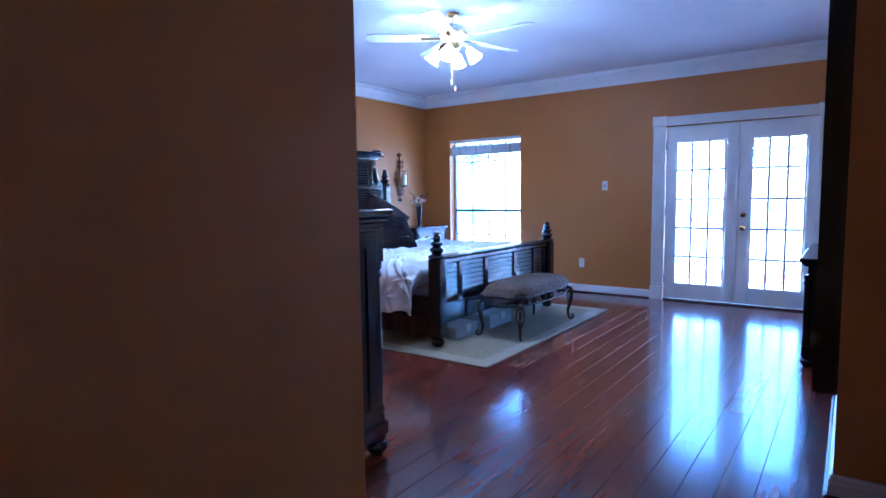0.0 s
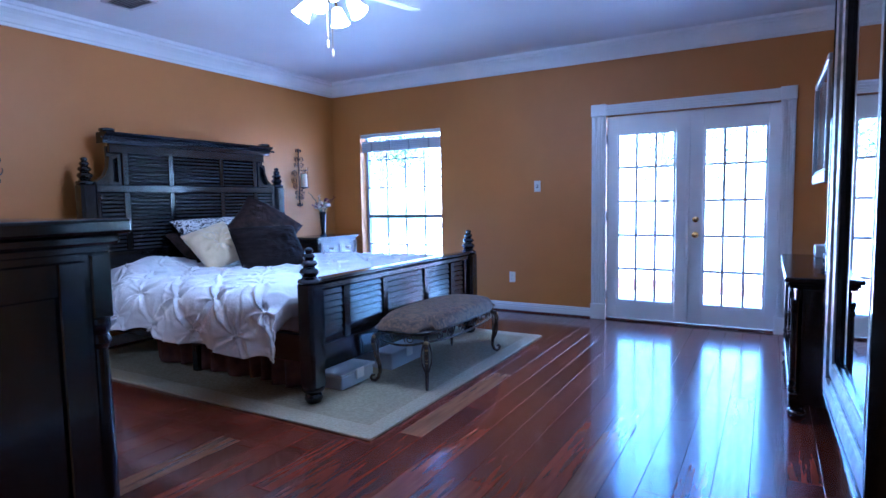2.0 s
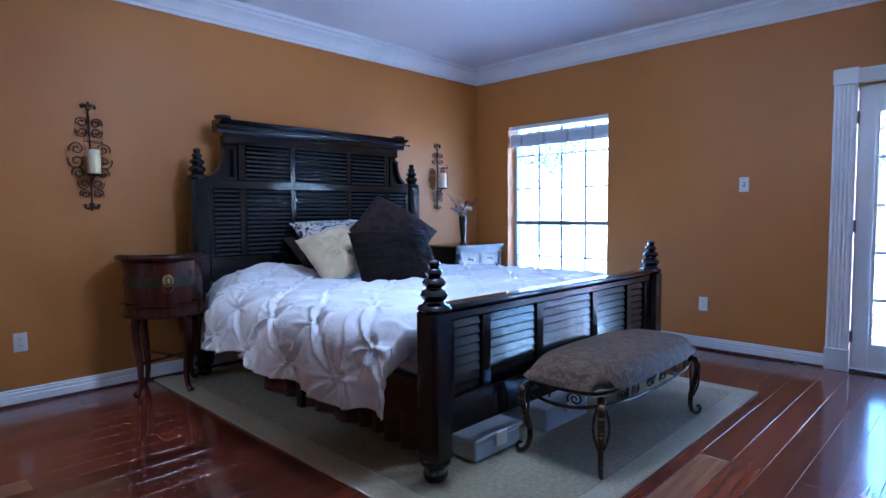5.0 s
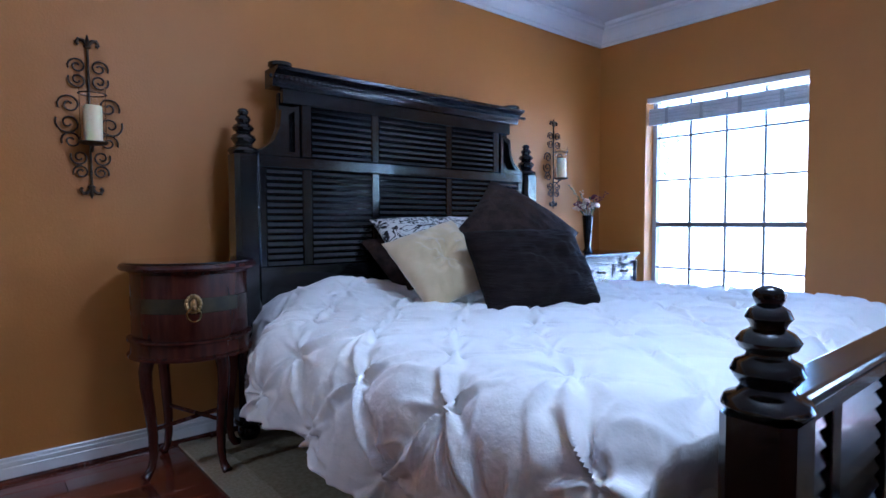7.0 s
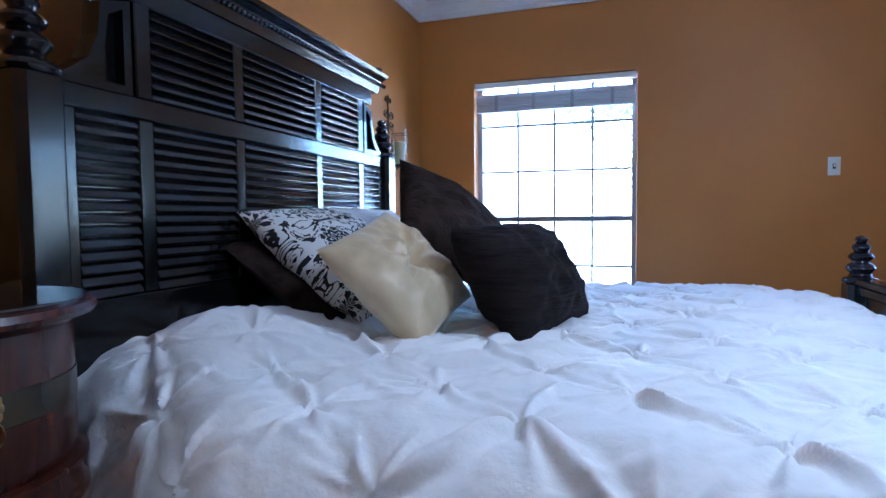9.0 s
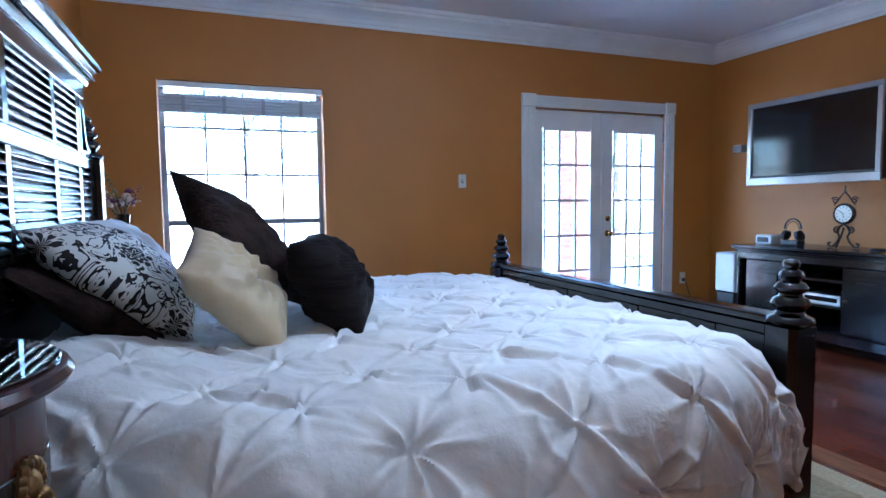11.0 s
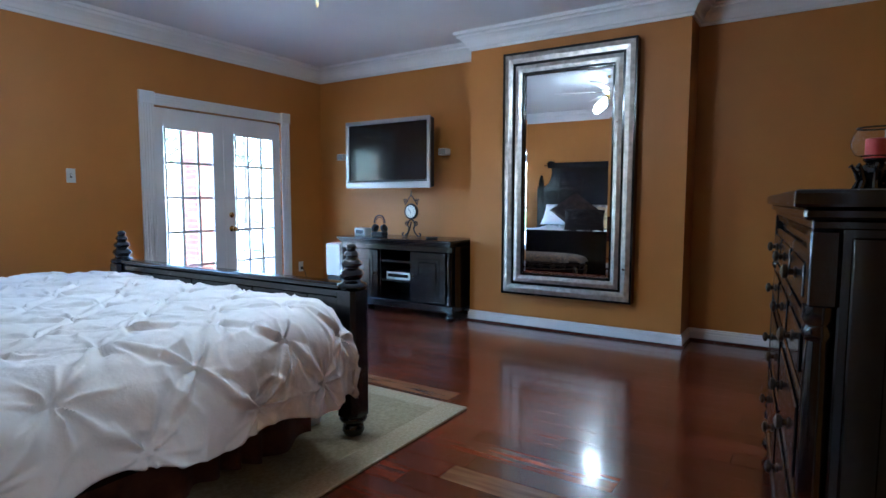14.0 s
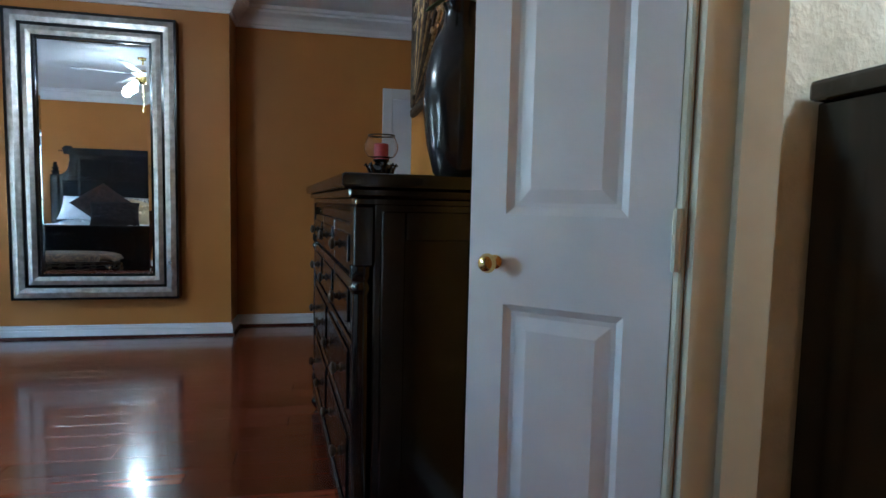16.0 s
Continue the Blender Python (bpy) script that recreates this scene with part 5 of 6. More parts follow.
part("stand_base", B(HXc - 0.05, HYc - 0.08, 0.7905, HXc + 0.05, HYc + 0.08, 0.835, 0.012, segments=2), M_DARKPL, hp)

cl = thing("clock_radio", 0.52, 6.33, 0.79, "small white clock radio with a dark display", "clock radio")
part("case", B(0.46, 6.25, 0.7905, 0.58, 6.41, 0.875, 0.014, segments=2), M_WHITEPL, cl, smooth=True)
part("display", B(0.4575, 6.275, 0.81, 0.4598, 6.385, 0.855, 0.001), M_DARKPL, cl, "dark display")
rc = thing("tray", 0.5, 5.4, 0.79, "small round black coaster lying on the console", "coaster")
part("dish", lathe(bmesh.new(), [(0.05, 0.7905), (0.06, 0.796), (0.062, 0.806), (0.056, 0.806), (0.05, 0.799)], 0.5, 5.4, 24), M_DARKPL, rc, smooth=True)
bx = thing("media_player", 0.6, 5.75, 0.56, "white set-top box standing on the console shelf", "media player")
part("case", B(0.4, 5.6, 0.3605, 0.7, 5.9, 0.43, 0.008), M_DARKPL, bx)
part("front_panel", B(0.392, 5.598, 0.36, 0.3995, 5.902, 0.435, 0.003), M_WHITEPL, bx, "pale front panel")
part("dark_window", B(0.3895, 5.62, 0.38, 0.3918, 5.88, 0.415), M_SCREEN, bx)

wb = thing("subwoofer", 0.5, 6.62, 0, "white box speaker on a dark base beside the console", "speaker")
part("base", B(0.36, 6.525, 0.0, 0.66, 6.73, 0.34, 0.01), M_DARKPL, wb, "dark lower half")
part("cabinet", B(0.35, 6.52, 0.3405, 0.66, 6.735, 0.7, 0.012, segments=2), M_WHITEPL, wb, "white upper half")
cord = thing("power_cord", 0.55, 7.2, 0, "thin black power cord running from the outlet", "cord")
part("cable", tube(bmesh.new(), [(0.5, YN - 0.012, 0.37), (0.51, YN - 0.05, 0.34), (0.54, YN - 0.07, 0.2), (0.57, YN - 0.1, 0.03), (0.62, YN - 0.25, 0.006), (0.66, 6.9, 0.006), (0.64, 6.74, 0.02)], 0.004, 6), M_DARKPL, cord, smooth=True)
part("plug", B(0.485, YN - 0.03, 0.35, 0.515, YN - 0.009, 0.385, 0.004), M_DARKPL, cord)

# ---- on and above the dresser ----
qx, qy = -1.33, 1.955
cd = thing("candle_bowl", qx, qy, 1.17, "round glass bowl with a red candle on a carved dark base", "candle holder")
part("carved_base", lathe(bmesh.new(), [(0.085, 1.1705), (0.095, 1.18), (0.08, 1.2), (0.05, 1.225), (0.06, 1.25), (0.075, 1.28), (0.06, 1.31), (0.04, 1.325), (0.055, 1.34), (0.05, 1.348)], qx, qy, 24), M_BLACK, cd, smooth=True)
for k in range(8):
    a = k * math.pi / 4
    d = Vector((math.cos(a), math.sin(a), 0))
    part("carved_leaf", tube(bmesh.new(), [Vector((qx, qy, 1.19)) + d * 0.085, Vector((qx, qy, 1.24)) + d * 0.066, Vector((qx, qy, 1.29)) + d * 0.082, Vector((qx, qy, 1.32)) + d * 0.1, Vector((qx, qy, 1.305)) + d * 0.108], 0.012, 6, lambda t: 1.2 - 0.7 * t), M_BLACK, cd, smooth=True)
part("candle", lathe(bmesh.new(), [(0.045, 1.353), (0.047, 1.36), (0.047, 1.44), (0.038, 1.445)], qx, qy, 24), M_REDWAX, cd, "red pillar candle", smooth=True)
bowl = [(0.05, 1.3485), (0.085, 1.362), (0.108, 1.4), (0.11, 1.435), (0.092, 1.478), (0.082, 1.492)]
g = part("glass_bowl", lathe(bmesh.new(), bowl + [(q - 0.003, z) for q, z in reversed(bowl[1:])], qx, qy, 36), M_CLEAR, cd, "clear round glass bowl", smooth=True)
g.visible_shadow = False
part("rim", tube(bmesh.new(), [(qx + 0.084 * math.cos(a), qy + 0.084 * math.sin(a), 1.494) for a in [2 * math.pi * k / 28 for k in range(29)]], 0.005, 6), M_IRON, cd, smooth=True)

cd.scale = (0.82, 0.82, 0.85)
cd.location.z = 1.2

va = thing("bottle_vase", -2.78, 1.87, 1.17, "tall glossy black bottle vase on the dresser with green stems", "vase")
part("vase_body", lathe(bmesh.new(), [(0.058, 1.1705), (0.068, 1.18), (0.088, 1.26), (0.1, 1.36), (0.098, 1.45), (0.075, 1.54), (0.048, 1.59), (0.042, 1.63), (0.05, 1.65), (0.042, 1.652), (0.036, 1.63)], -2.78, 1.87, 32), mat("glossy black ceramic", (0.012, 0.012, 0.014), 0.18), va, smooth=True)
for k in range(5):
    a = 1.3 * k
    d = Vector((math.cos(a), math.sin(a), 0))
    bm = tube(bmesh.new(), [(-2.78, 1.87, 1.6), Vector((-2.78, 1.87, 1.73)) + d * 0.03, Vector((-2.78, 1.87, 1.86)) + d * 0.09], 0.004, 5)
    for q in range(5):
        p = Vector((-2.78, 1.87, 1.68 + q * 0.045)) + d * (0.03 + 0.015 * q)
        mm = Matrix.Translation(p) @ Matrix.Rotation(a + q * 2.2, 4, "Z") @ Matrix.Rotation(0.6, 4, "Y") @ Matrix.Translation((0.04, 0, 0)) @ Matrix.Diagonal((0.045, 0.018, 0.004, 1))
        bmesh.ops.create_uvsphere(bm, u_segments=8, v_segments=5, radius=1, matrix=mm)
    part("leaf_stem", bm, M_GREEN, va, "green silk stem", smooth=True)

va.location.z = 1.2

# openwork metal wall art on the south wall
art = thing("wall_art", -1.59, YS, 2.0, "square bronze openwork wall art with fanned rays and beads", "wall art")
ax0, ax1, az0, az1 = -2.25, -1.04, 1.62, 2.55
for a in ((ax0, az0, ax1, az0 + 0.05), (ax0, az1 - 0.05, ax1, az1), (ax0, az0 + 0.05, ax0 + 0.05, az1 - 0.05), (ax1 - 0.05, az0 + 0.05, ax1, az1 - 0.05)):
    part("frame_bar", B(a[0], YS + 0.001, a[1], a[2], YS + 0.035, a[3], 0.008), M_IRON, art)
ra = random.Random(3)
for k in range(15):
    ang = radians(4 + k * 82 / 14)
    l = min(1.1 / max(math.cos(ang), 0.01), 0.82 / max(math.sin(ang), 0.01))
    pts = [(ax1 - 0.055 - t * l * math.cos(ang), YS + 0.02, az0 + 0.055 + t * l * math.sin(ang)) for t in (0.08, 0.5, 0.99)]
    part("ray", tube(bmesh.new(), pts, 0.009, 6, lambda t: 0.6 + 0.9 * t), M_GOLD if k % 3 == 0 else M_IRON, art, smooth=True)
    for t in (0.55, 0.68, 0.8, 0.9):
        a2 = ang + radians(2.9)
        part("bead", ball(bmesh.new(), ax1 - 0.055 - t * l * 0.97 * math.cos(a2), YS + 0.022, az0 + 0.055 + t * l * math.sin(a2) * 0.97, 0.016 + 0.004 * ra.random(), (1, 0.6, 1), 8, 6), M_GOLD, art, "gold bead cluster", smooth=True)

# ---- ceiling fan ----
fx_, fy_ = -2.2, 4.27
fan = thing("ceiling_fan", fx_, fy_, H, "white ceiling fan with brass fittings and four lit glass shades", "ceiling fan")
part("canopy", lathe(bmesh.new(), [(0.03, 2.69), (0.05, 2.7), (0.065, 2.74), (0.068, 2.7595)], fx_, fy_, 24), M_BRASS, fan, "polished brass", smooth=True)
part("downrod", lathe(bmesh.new(), [(0.012, 2.63), (0.012, 2.6895)], fx_, fy_, 12), M_BRASS, fan, "polished brass", smooth=True)
part("motor_housing", lathe(bmesh.new(), [(0.05, 2.5), (0.1, 2.51), (0.12, 2.53), (0.12, 2.58), (0.09, 2.61), (0.04, 2.63)], fx_, fy_, 32), M_FANWHITE, fan, smooth=True)
part("brass_ring", lathe(bmesh.new(), [(0.1205, 2.538), (0.125, 2.542), (0.125, 2.552), (0.1205, 2.556)], fx_, fy_, 32), M_BRASS, fan, "polished brass", smooth=True)
part("switch_cup", lathe(bmesh.new(), [(0.03, 2.42), (0.055, 2.43), (0.06, 2.47), (0.045, 2.4995)], fx_, fy_, 24), M_BRASS, fan, "polished brass", smooth=True)
for k in range(5):
    a = radians(2 + 72 * k)
    m = Matrix.Translation((fx_, fy_, 2.52)) @ Matrix.Rotation(a, 4, "Z") @ Matrix.Rotation(radians(11), 4, "X")
    bm = bmesh.new()
    outl = [(0.2, -0.05), (0.65, -0.07), (0.705, -0.055), (0.72, 0), (0.705, 0.055), (0.65, 0.07), (0.2, 0.05), (0.19, 0)]
    prism(bm, outl, "z", -0.004, 0.004)
    bmesh.ops.transform(bm, matrix=m, verts=bm.verts)
    blade = part("blade", bm, M_FANWHITE, fan, "white fan blade")
    bm = bmesh.new()
    prism(bm, [(0.08, -0.015), (0.18, -0.02), (0.26, -0.035), (0.27, 0), (0.26, 0.035), (0.18, 0.02), (0.08, 0.015)], "z", -0.009, -0.0045)
    bmesh.ops.transform(bm, matrix=m, verts=bm.verts)
    part("blade_iron", bm, M_BRASS, blade, "brass blade iron")
for k in range(4):
    a = radians(20 + 90 * k)
    d = Vector((math.cos(a), math.sin(a), 0))
    c = Vector((fx_, fy_, 2.44))
    arm = part("lamp_arm", tube(bmesh.new(), [c + d * 0.04, c + d * 0.1 + Vector((0, 0, 0.02)), c + d * 0.13 + Vector((0, 0, -0.015))], 0.008, 8), M_BRASS, fan, "polished brass", smooth=True)
    ax = (d * 0.75 + Vector((0, 0, -1))).normalized()
    m = Matrix.Translation(c + d * 0.13 + Vector((0, 0, -0.02))) @ ax.to_track_quat("Z", "Y").to_matrix().to_4x4()
    part("glass_shade", lathe(bmesh.new(), [(0.02, 0), (0.028, 0.005), (0.04, 0.04), (0.05, 0.08), (0.062, 0.105), (0.058, 0.106), (0.046, 0.08), (0.02, 0.03)], 0, 0, 24, m), M_BULB, arm, "frosted glass shade, lit", smooth=True)
    lp = new("fan_bulb", bpy.data.lights.new("fan_bulb", "POINT"))
    lp.data.energy, lp.data.color, lp.data.shadow_soft_size = FAN_WATTS, (1.0, 0.95, 0.88), 0.05
    lp.location = c + d * 0.13 + Vector((0, 0, 0.025)) + ax * 0.13
for q, l in ((-1, 0.16), (1, 0.22)):
    part("pull_chain", tube(bmesh.new(), [(fx_ + q * 0.018, fy_, 2.43), (fx_ + q * 0.018, fy_, 2.43 - l - 0.1)], 0.0018, 5), M_BRASS, fan, "brass pull chain")
    part("pull_knob", lathe(bmesh.new(), [(0.002, 2.3 - l), (0.007, 2.31 - l), (0.008, 2.33 - l), (0.003, 2.35 - l)], fx_ + q * 0.018, fy_, 10), M_WAX, fan, "wooden pull knob", smooth=True)

fan.location.z += 0.045

vt = thing("ceiling_vent", -4.0, 4.13, H, "white slatted air vent in the ceiling", "vent")
vx, vy = -4.0, 4.13
part("backing", B(vx - 0.14, vy - 0.09, H - 0.004, vx + 0.14, vy + 0.09, H - 0.001), M_VENTDARK, vt)
bm = bmesh.new()
for a in ((-0.17, -0.12, 0.17, -0.09), (-0.17, 0.09, 0.17, 0.12), (-0.17, -0.09, -0.14, 0.09), (0.14, -0.09, 0.17, 0.09)):
    box(bm, vx + a[0], vy + a[1], H - 0.014, vx + a[2], vy + a[3], H - 0.001, 0.003)
part("frame", bm, M_VENT, vt)
for k in range(8):
    y = vy - 0.078 + k * 0.0223
    part("slat", B(-0.139, -0.01, -0.001, 0.139, 0.01, 0.001, m=Matrix.Translation((vx, y, H - 0.013)) @ Matrix.Rotation(radians(40), 4, "X")), M_VENT, vt)

# ---- side room door, casing and chest ----
hd = thing("door_2", HX1, YS, 0, "narrow white panel door standing open on its hinges", "door")
hd["kind"] = "structure"
LA = radians(48)
mL = Matrix.Translation((HX1 + 0.01, YS + 0.012, 0)) @ Matrix.Rotation(LA, 4, "Z")
LW = 0.332
bm = bmesh.new()
st = 0.066
zs = [(0.012, 0.25), (0.958, 1.109), (1.93, 2.03)]
box(bm, 0, -0.032, 0.012, st, 0, 2.03, m=mL)
box(bm, LW - st, -0.032, 0.012, LW, 0, 2.03, m=mL)
for a, b in zs:
    box(bm, st, -0.032, a, LW - st, 0, b, m=mL)
leaf = part("leaf", bm, M_DOOR, hd)
for a, b in ((0.25, 0.958), (1.109, 1.93)):
    bm = bmesh.new()
    for y0, s in ((-0.032, 1), (0.0, -1)):
        def lp4(i, y):
            return [bm.verts.new(mL @ Vector(p)) for p in ((st + i, y, a + i), (LW - st - i, y, a + i), (LW - st - i, y, b - i), (st + i, y, b - i))]
        loops = [lp4(0, y0), lp4(0.012, y0 + s * 0.009), lp4(0.02, y0 + s * 0.009), lp4(0.042, y0 + s * 0.002)]
        for p, q in zip(loops, loops[1:]):
            for j in range(4):
                bm.faces.new((p[j], p[(j + 1) % 4], q[(j + 1) % 4], q[j]))
        bm.faces.new(loops[-1])
    part("raised_panel", bm, M_DOOR, leaf)
m = mL @ Matrix.Translation((LW - 0.05, 0.0, 1.028)) @ Matrix.Rotation(radians(-90), 4, "X")
part("knob", lathe(bmesh.new(), [(0.012, 0), (0.012, 0.003), (0.006, 0.006), (0.006, 0.02), (0.013, 0.025), (0.0165, 0.033), (0.013, 0.041), (0.003, 0.044)], 0, 0, 18, m), M_BRASS, leaf, "small polished brass knob", smooth=True)
for z in (0.25, 1.08, 1.8):
    part("hinge", lathe(bmesh.new(), [(0.006, z - 0.045), (0.007, z - 0.04), (0.007, z + 0.04), (0.006, z + 0.045)], HX1 - 0.002, YS + 0.016, 8), M_CREAM, hd, "painted hinge", smooth=True)
bm = bmesh.new()
box(bm, HX1 - 0.018, YS - 0.13, 0, HX1 - 0.001, YS - 0.001, 2.04)
box(bm, HX0 + 0.001, YS - 0.13, 0, HX0 + 0.018, YS - 0.001, 2.04)
box(bm, HX0 + 0.018, YS - 0.13, 2.04, HX1 - 0.018, YS - 0.001, 2.0595)
box(bm, HX1 - 0.032, YS - 0.1, 0, HX1 - 0.0185, YS - 0.055, 2.04)
part("jamb", bm, M_CREAM, hd, "cream painted jamb")
for x0, x1 in ((HX0 - 0.06, HX0 + 0.004), (HX1 - 0.004, HX1 + 0.06)):
    bm = bmesh.new()
    box(bm, x0, YS + 0.0005, 0, x1, YS + 0.01, 2.12, 0.003)
    box(bm, x0 + 0.012, YS - 0.142, 0, x1 - 0.012, YS - 0.1305, 2.1, 0.003)
    part("casing", bm, M_CREAM, hd, "cream painted casing")
bm = bmesh.new()
box(bm, HX0 + 0.0045, YS + 0.0005, 2.056, HX1 - 0.0045, YS + 0.012, 2.12, 0.003)
part("head_casing", bm, M_CREAM, hd)
bm = bmesh.new()
for a, b, t in ((1.2, 1.23, 0.018), (1.231, 1.26, 0.012), (1.261, 1.29, 0.02)):
    box(bm, -3.2 - t, a, 0, -3.2005, b, 2.08, 0.003)
structure("trim_side_room", bm, M_CREAM, "cream painted door trim in the side room")
structure("baseboard_side_room", B(-3.214, -0.85, 0, -3.2005, 1.19, 0.1, 0.003), M_CREAM, "cream baseboard in the side room")
ch = thing("chest_of_drawers", -3.43, 0.7, 0, "dark stained chest standing in the side room", "chest")
part("body", B(-3.62, 0.46, 0.08, -3.22, 1.1, 1.38, 0.004), M_BLACK, ch)
part("top", B(-3.66, 0.43, 1.3805, -3.22, 1.13, 1.43, 0.012, segments=2), M_BLACK, ch)
part("base", B(-3.64, 0.44, 0.0, -3.22, 1.12, 0.0795, 0.006), M_BLACK, ch)
for k in range(4):
    f = part("drawer", B(-3.636, 0.41, 0.12 + k * 0.29, -3.6205, 0.99, 0.39 + k * 0.29, 0.004), M_BLACK, ch)
    for y in (0.55, 0.85):
        knob(f, -3.636, y, 0.255 + k * 0.29, (-1, 0, 0), 0.015)

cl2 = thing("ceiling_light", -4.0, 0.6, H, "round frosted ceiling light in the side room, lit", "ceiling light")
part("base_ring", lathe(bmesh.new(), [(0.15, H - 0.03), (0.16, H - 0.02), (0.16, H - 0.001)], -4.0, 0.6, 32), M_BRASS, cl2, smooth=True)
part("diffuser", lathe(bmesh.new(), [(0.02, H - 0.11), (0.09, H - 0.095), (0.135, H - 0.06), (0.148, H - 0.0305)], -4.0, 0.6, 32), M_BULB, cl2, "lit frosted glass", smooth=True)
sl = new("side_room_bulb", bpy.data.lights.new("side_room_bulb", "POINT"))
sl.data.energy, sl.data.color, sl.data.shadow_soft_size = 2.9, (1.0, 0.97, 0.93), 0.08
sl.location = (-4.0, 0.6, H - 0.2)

# passage door casing on the east wall
pc = thing("door_3", XE, 1.3, 0, "closed white door with plain casing in the entry passage", "door")
pc["kind"] = "structure"
for y0, y1 in ((1.66, 1.75), (0.78, 0.87)):
    part("casing", B(XE - 0.02, y0, 0, XE - 0.001, y1, 2.15, 0.004), M_TRIM, pc)
part("head_casing", B(XE - 0.02, 0.8705, 2.06, XE - 0.001, 1.6595, 2.15, 0.004), M_TRIM, pc)
part("leaf", B(XE - 0.01, 0.8705, 0.01, XE - 0.001, 1.6595, 2.0595), M_DOOR, pc)

# ---- outside ----
structure("ground", B(-60, YN + 0.22, -0.4, 60, 140, -0.2), M_GRASS, "mown lawn behind the house")
structure("patio", B(-14, YN + 0.221, -0.2, 14, 30, -0.05, 0.01), M_CONCRETE, "pale concrete patio outside the doors")


def brick_block(parent, x0, y0, x1, y1, z0, z1, L=0.2, Hh=0.065, j=0.01):
    """A brick pier with recessed mortar and each brick a piece of its own."""
    me = mesh_of(B(-L / 2, -0.045, -Hh / 2, L / 2, 0.045, Hh / 2, 0.004), M_BRICK)
    n = 0
    rows = int((z1 - z0) / (Hh + j))
    for r in range(rows):
        z = z0 + j + r * (Hh + j) + Hh / 2
        for face in (0, 1, 2, 3):
            a, b = (x0, x1) if face < 2 else (y0 + 0.09, y1 - 0.09)
            cnt = max(1, round((b - a) / (L + j)))
            ln = (b - a) / cnt - j
            for k in range(cnt):
                if n >= 295:
                    return
                ob = new("brick", me)
                ob.parent = parent
                c = a + (k + 0.5) * (b - a) / cnt
                if face < 2:
                    m = Matrix.Translation((c, (y0 + 0.046, y1 - 0.046)[face], z))
                else:
                    m = Matrix.Translation(((x0 + 0.046, x1 - 0.046)[face - 2], c, z)) @ Matrix.Rotation(radians(90), 4, "Z")
                ob.matrix_basis = m @ Matrix.Diagonal((ln / L, 1, 1, 1))
                n += 1


pier = thing("brick_column", 0.64, 9.35, -0.05, "red brick porch column on the patio", "column")
core = part("mortar_core", B(0.44 + 0.008, 9.15 + 0.008, -0.0495, 0.84 - 0.008, 9.55 - 0.008, 2.9), M_MORTAR, pier)
kerb = thing("brick_edging", -1.5, 9.75, -0.05, "low red brick edging along the patio", "edging")
kcore = part("mortar_core", B(-4.5 + 0.006, 9.65 + 0.008, -0.0495, 0.42, 9.85 - 0.008, 0.115), M_MORTAR, kerb)


def tree(x, y, h, seed):
    r = random.Random(seed)
    t = thing("tree", x, y, -0.2, "leafy garden tree beyond the patio", "tree", "garden trees")
    tr = tube(bmesh.new(), [(x, y, -0.2), (x + 0.05, y, h * 0.2), (x - 0.05, y, h * 0.45), (x, y, h * 0.7)], 0.16, 10, lambda k: 1 - 0.75 * k)
    trunk = part("trunk", tr, M_BARK, t, smooth=True)
    cents = []
    for k in range(9):
        a = r.uniform(0, 6.28)
        p0 = Vector((x, y, h * r.uniform(0.3, 0.62)))
        p1 = p0 + Vector((math.cos(a), math.sin(a), r.uniform(0.3, 0.9))) * h * r.uniform(0.16, 0.3)
        part("limb", tube(bmesh.new(), [p0, p0.lerp(p1, 0.5) + Vector((0, 0, 0.1)), p1], 0.05, 6, lambda k: 1 - 0.7 * k), M_BARK, trunk, smooth=True)
        cents += [p1, p0.lerp(p1, 0.7)]
    verts, faces = [], []
    for k in range(2600):
        c = r.choice(cents) + Vector((r.gauss(0, 1), r.gauss(0, 1), r.gauss(0, 0.8))) * h * 0.085
        d = Vector((r.gauss(0, 1), r.gauss(0, 1), r.gauss(0, 1))).normalized()
        e = d.orthogonal().normalized()
        s = r.uniform(0.05, 0.1)
        b = len(verts)
        verts += [c - d * s, c + e * s * 0.5, c + d * s, c - e * s * 0.5]
        faces.append((b, b + 1, b + 2, b + 3))
    me = bpy.data.meshes.new("crown")
    me.from_pydata(verts, [], faces)
    me.materials.append(M_LEAF)
    ob = new("crown", me)
    ob.parent, ob.matrix_parent_inverse = t, Matrix.Translation(t.location).inverted()


for k, (x, y, h) in enumerate(((-12.5, 19, 6.5), (-3.0, 22, 7.0), (1.5, 24, 7.5), (5.5, 19, 6.5), (10.5, 21, 7.0))):
    tree(x, y, h, k + 1)

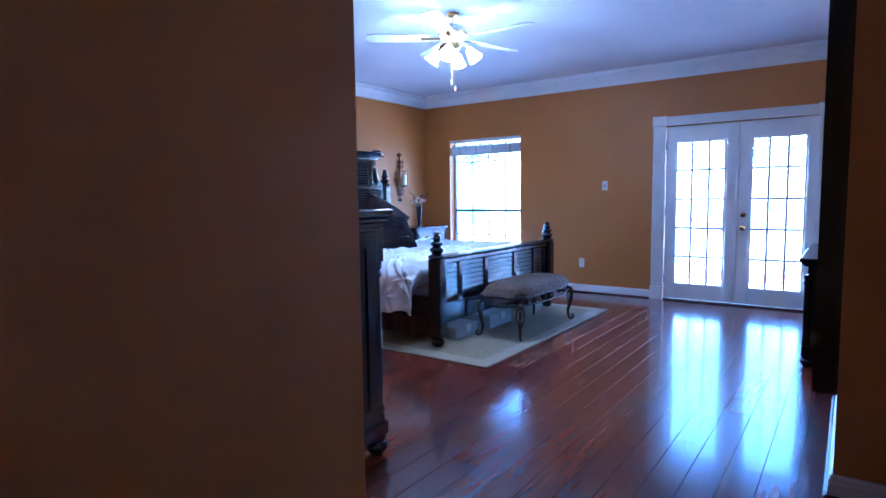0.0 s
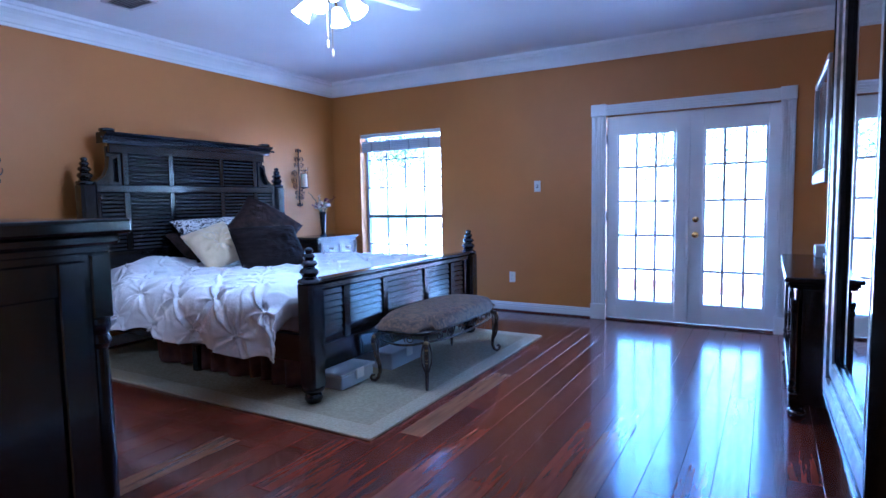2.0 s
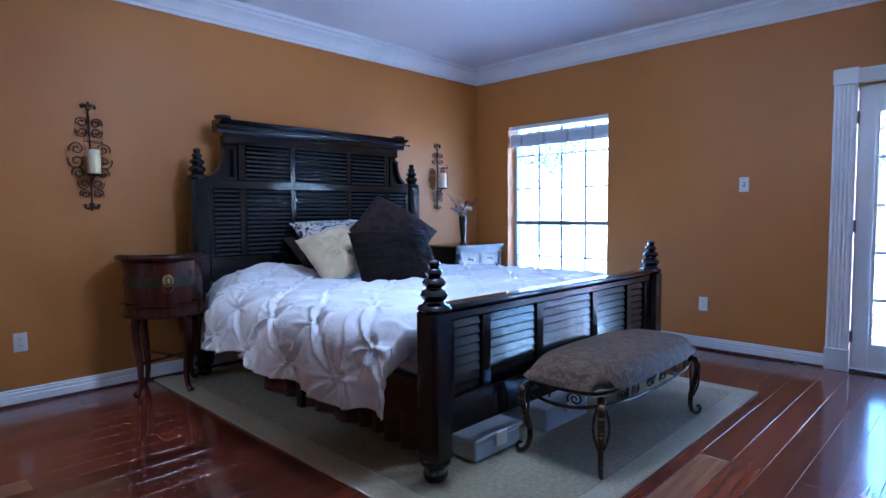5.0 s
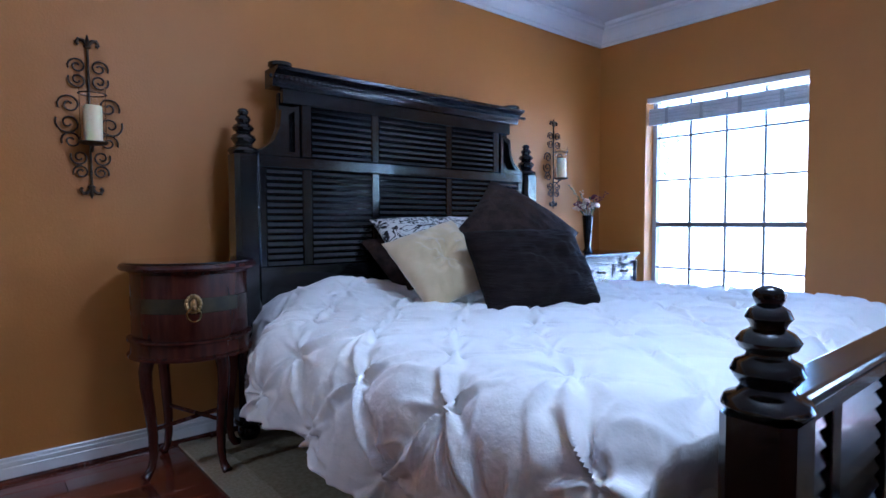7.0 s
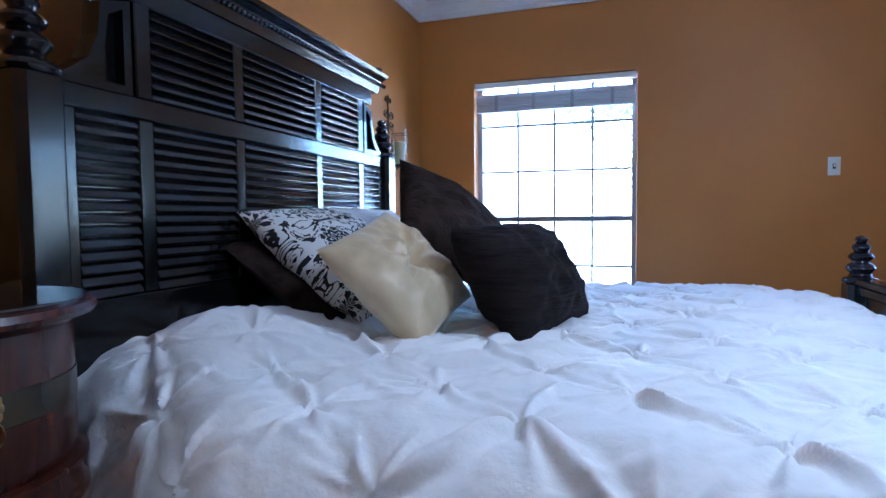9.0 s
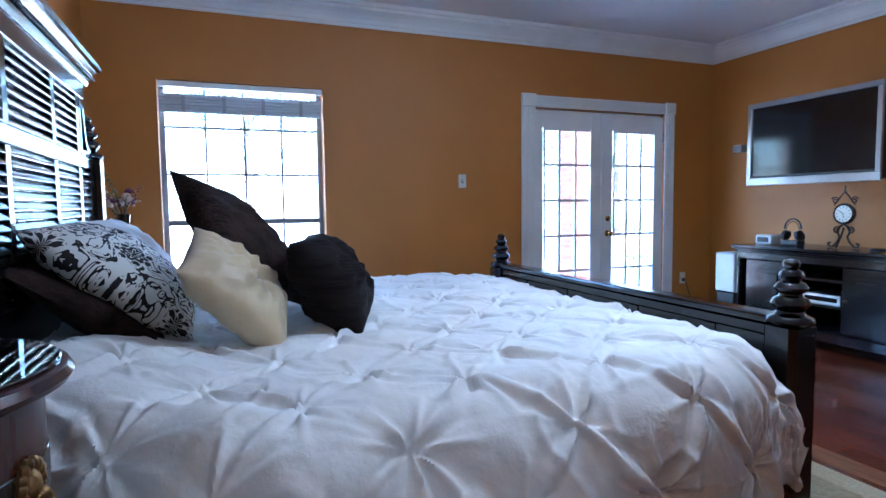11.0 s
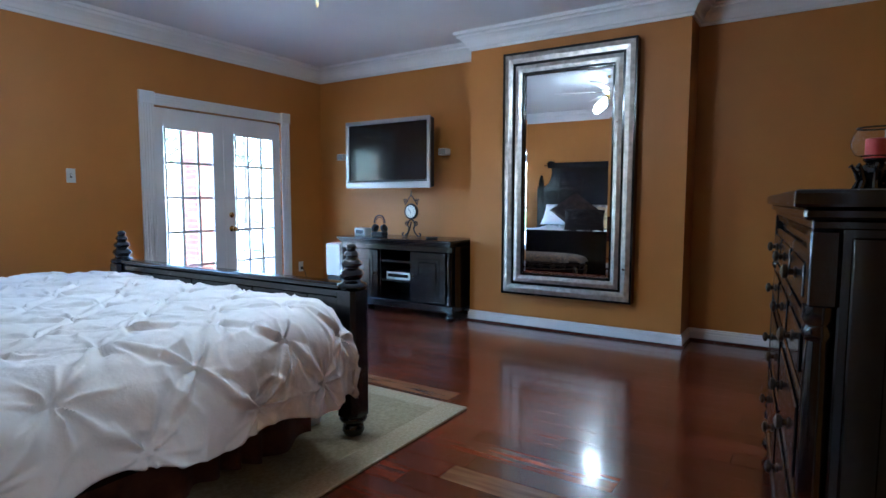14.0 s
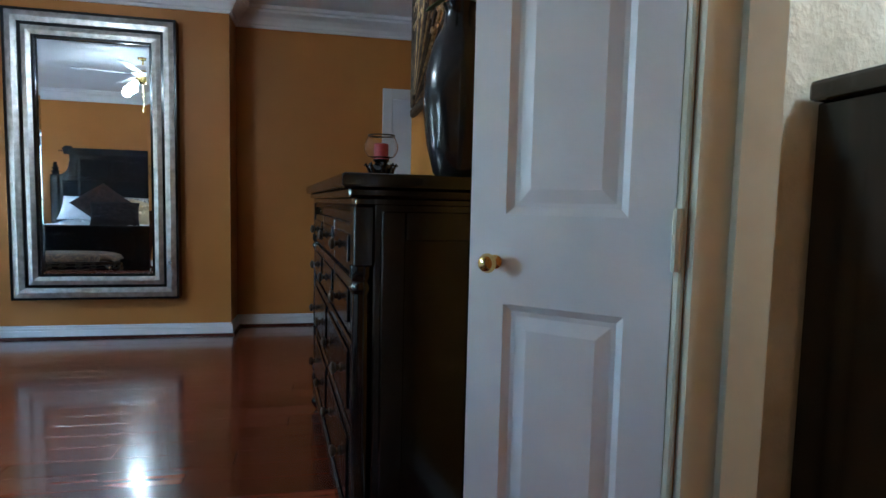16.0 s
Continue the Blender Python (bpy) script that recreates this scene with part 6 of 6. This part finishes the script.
fence = thing("garden_fence", 0, 31, -0.2, "pale painted board fence at the end of the garden", "fence")
fm = mesh_of(B(-0.14, -0.012, 0, 0.14, 0.012, 1.8, 0.006), M_FENCE)
for k in range(120):
    ob = new("board", fm)
    ob.parent, ob.matrix_parent_inverse = fence, Matrix.Translation(fence.location).inverted()
    ob.matrix_basis = Matrix.Translation((-18 + k * 0.3, 31, -0.2))
part("rail", B(-18.2, 31.02, 0.3, 18, 31.06, 0.4), M_FENCE, fence)

pch = thing("patio_chair", 1.75, 9.5, -0.05, "dark metal patio chair on the concrete", "chair")
part("seat", B(1.53, 9.28, 0.38, 1.97, 9.72, 0.4, 0.008), M_DARKPL, pch)
for a, b in ((1.55, 9.3), (1.95, 9.3), (1.55, 9.7), (1.95, 9.7)):
    part("leg", tube(bmesh.new(), [(a, b, -0.05), (a, b, 0.379)], 0.012, 6), M_DARKPL, pch)
part("backrest", tube(bmesh.new(), [(1.55, 9.7, 0.4), (1.57, 9.76, 0.8), (1.75, 9.78, 0.86), (1.93, 9.76, 0.8), (1.95, 9.7, 0.4)], 0.012, 6), M_DARKPL, pch, smooth=True)

# ---- pieces: bricks and floor planks ----
brick_block(core, 0.44, 9.15, 0.84, 9.55, -0.05, 2.9)
brick_block(kcore, -4.5, 9.65, 0.42, 9.85, -0.05, 0.115)

floor = tagged(new("floor", mesh_of(B(XW, -1.05, -0.0118, XE, YN + 0.02, -0.0085), M_JOINT)), "polished reddish cherry plank floor", "floor", "", "structure")
PW = 0.137
rp = random.Random(12)
lengths = [0.9, 1.2, 1.5, 1.8]
cache = {}
cols = int((XE - XW) / PW) + 1
for c in range(cols):
    x0 = XW + c * PW
    x1 = min(x0 + PW - 0.0022, XE)
    if x1 - x0 < 0.02:
        continue
    y = -1.05 - rp.uniform(0, 1.2) if x0 > XC - 0.2 or x0 < -3.2 else YS - 0.12 - rp.uniform(0, 1.0)
    first = -1.05 if x0 > XC - 0.2 or x0 < -3.2 else YS - 0.12
    while y < YN + 0.02:
        L = rp.choice(lengths)
        a, b = max(y, first), min(y + L - 0.0022, YN + 0.015)
        y += L
        if b - a < 0.03:
            continue
        key = (round(x1 - x0, 3), round(b - a, 3))
        if key not in cache:
            cache[key] = mesh_of(B(0, 0, -0.0084, x1 - x0, b - a, 0, 0.0008), M_PLANK)
        ob = new("plank", cache[key])
        ob.parent = floor
        ob.location = (x0, a, 0)
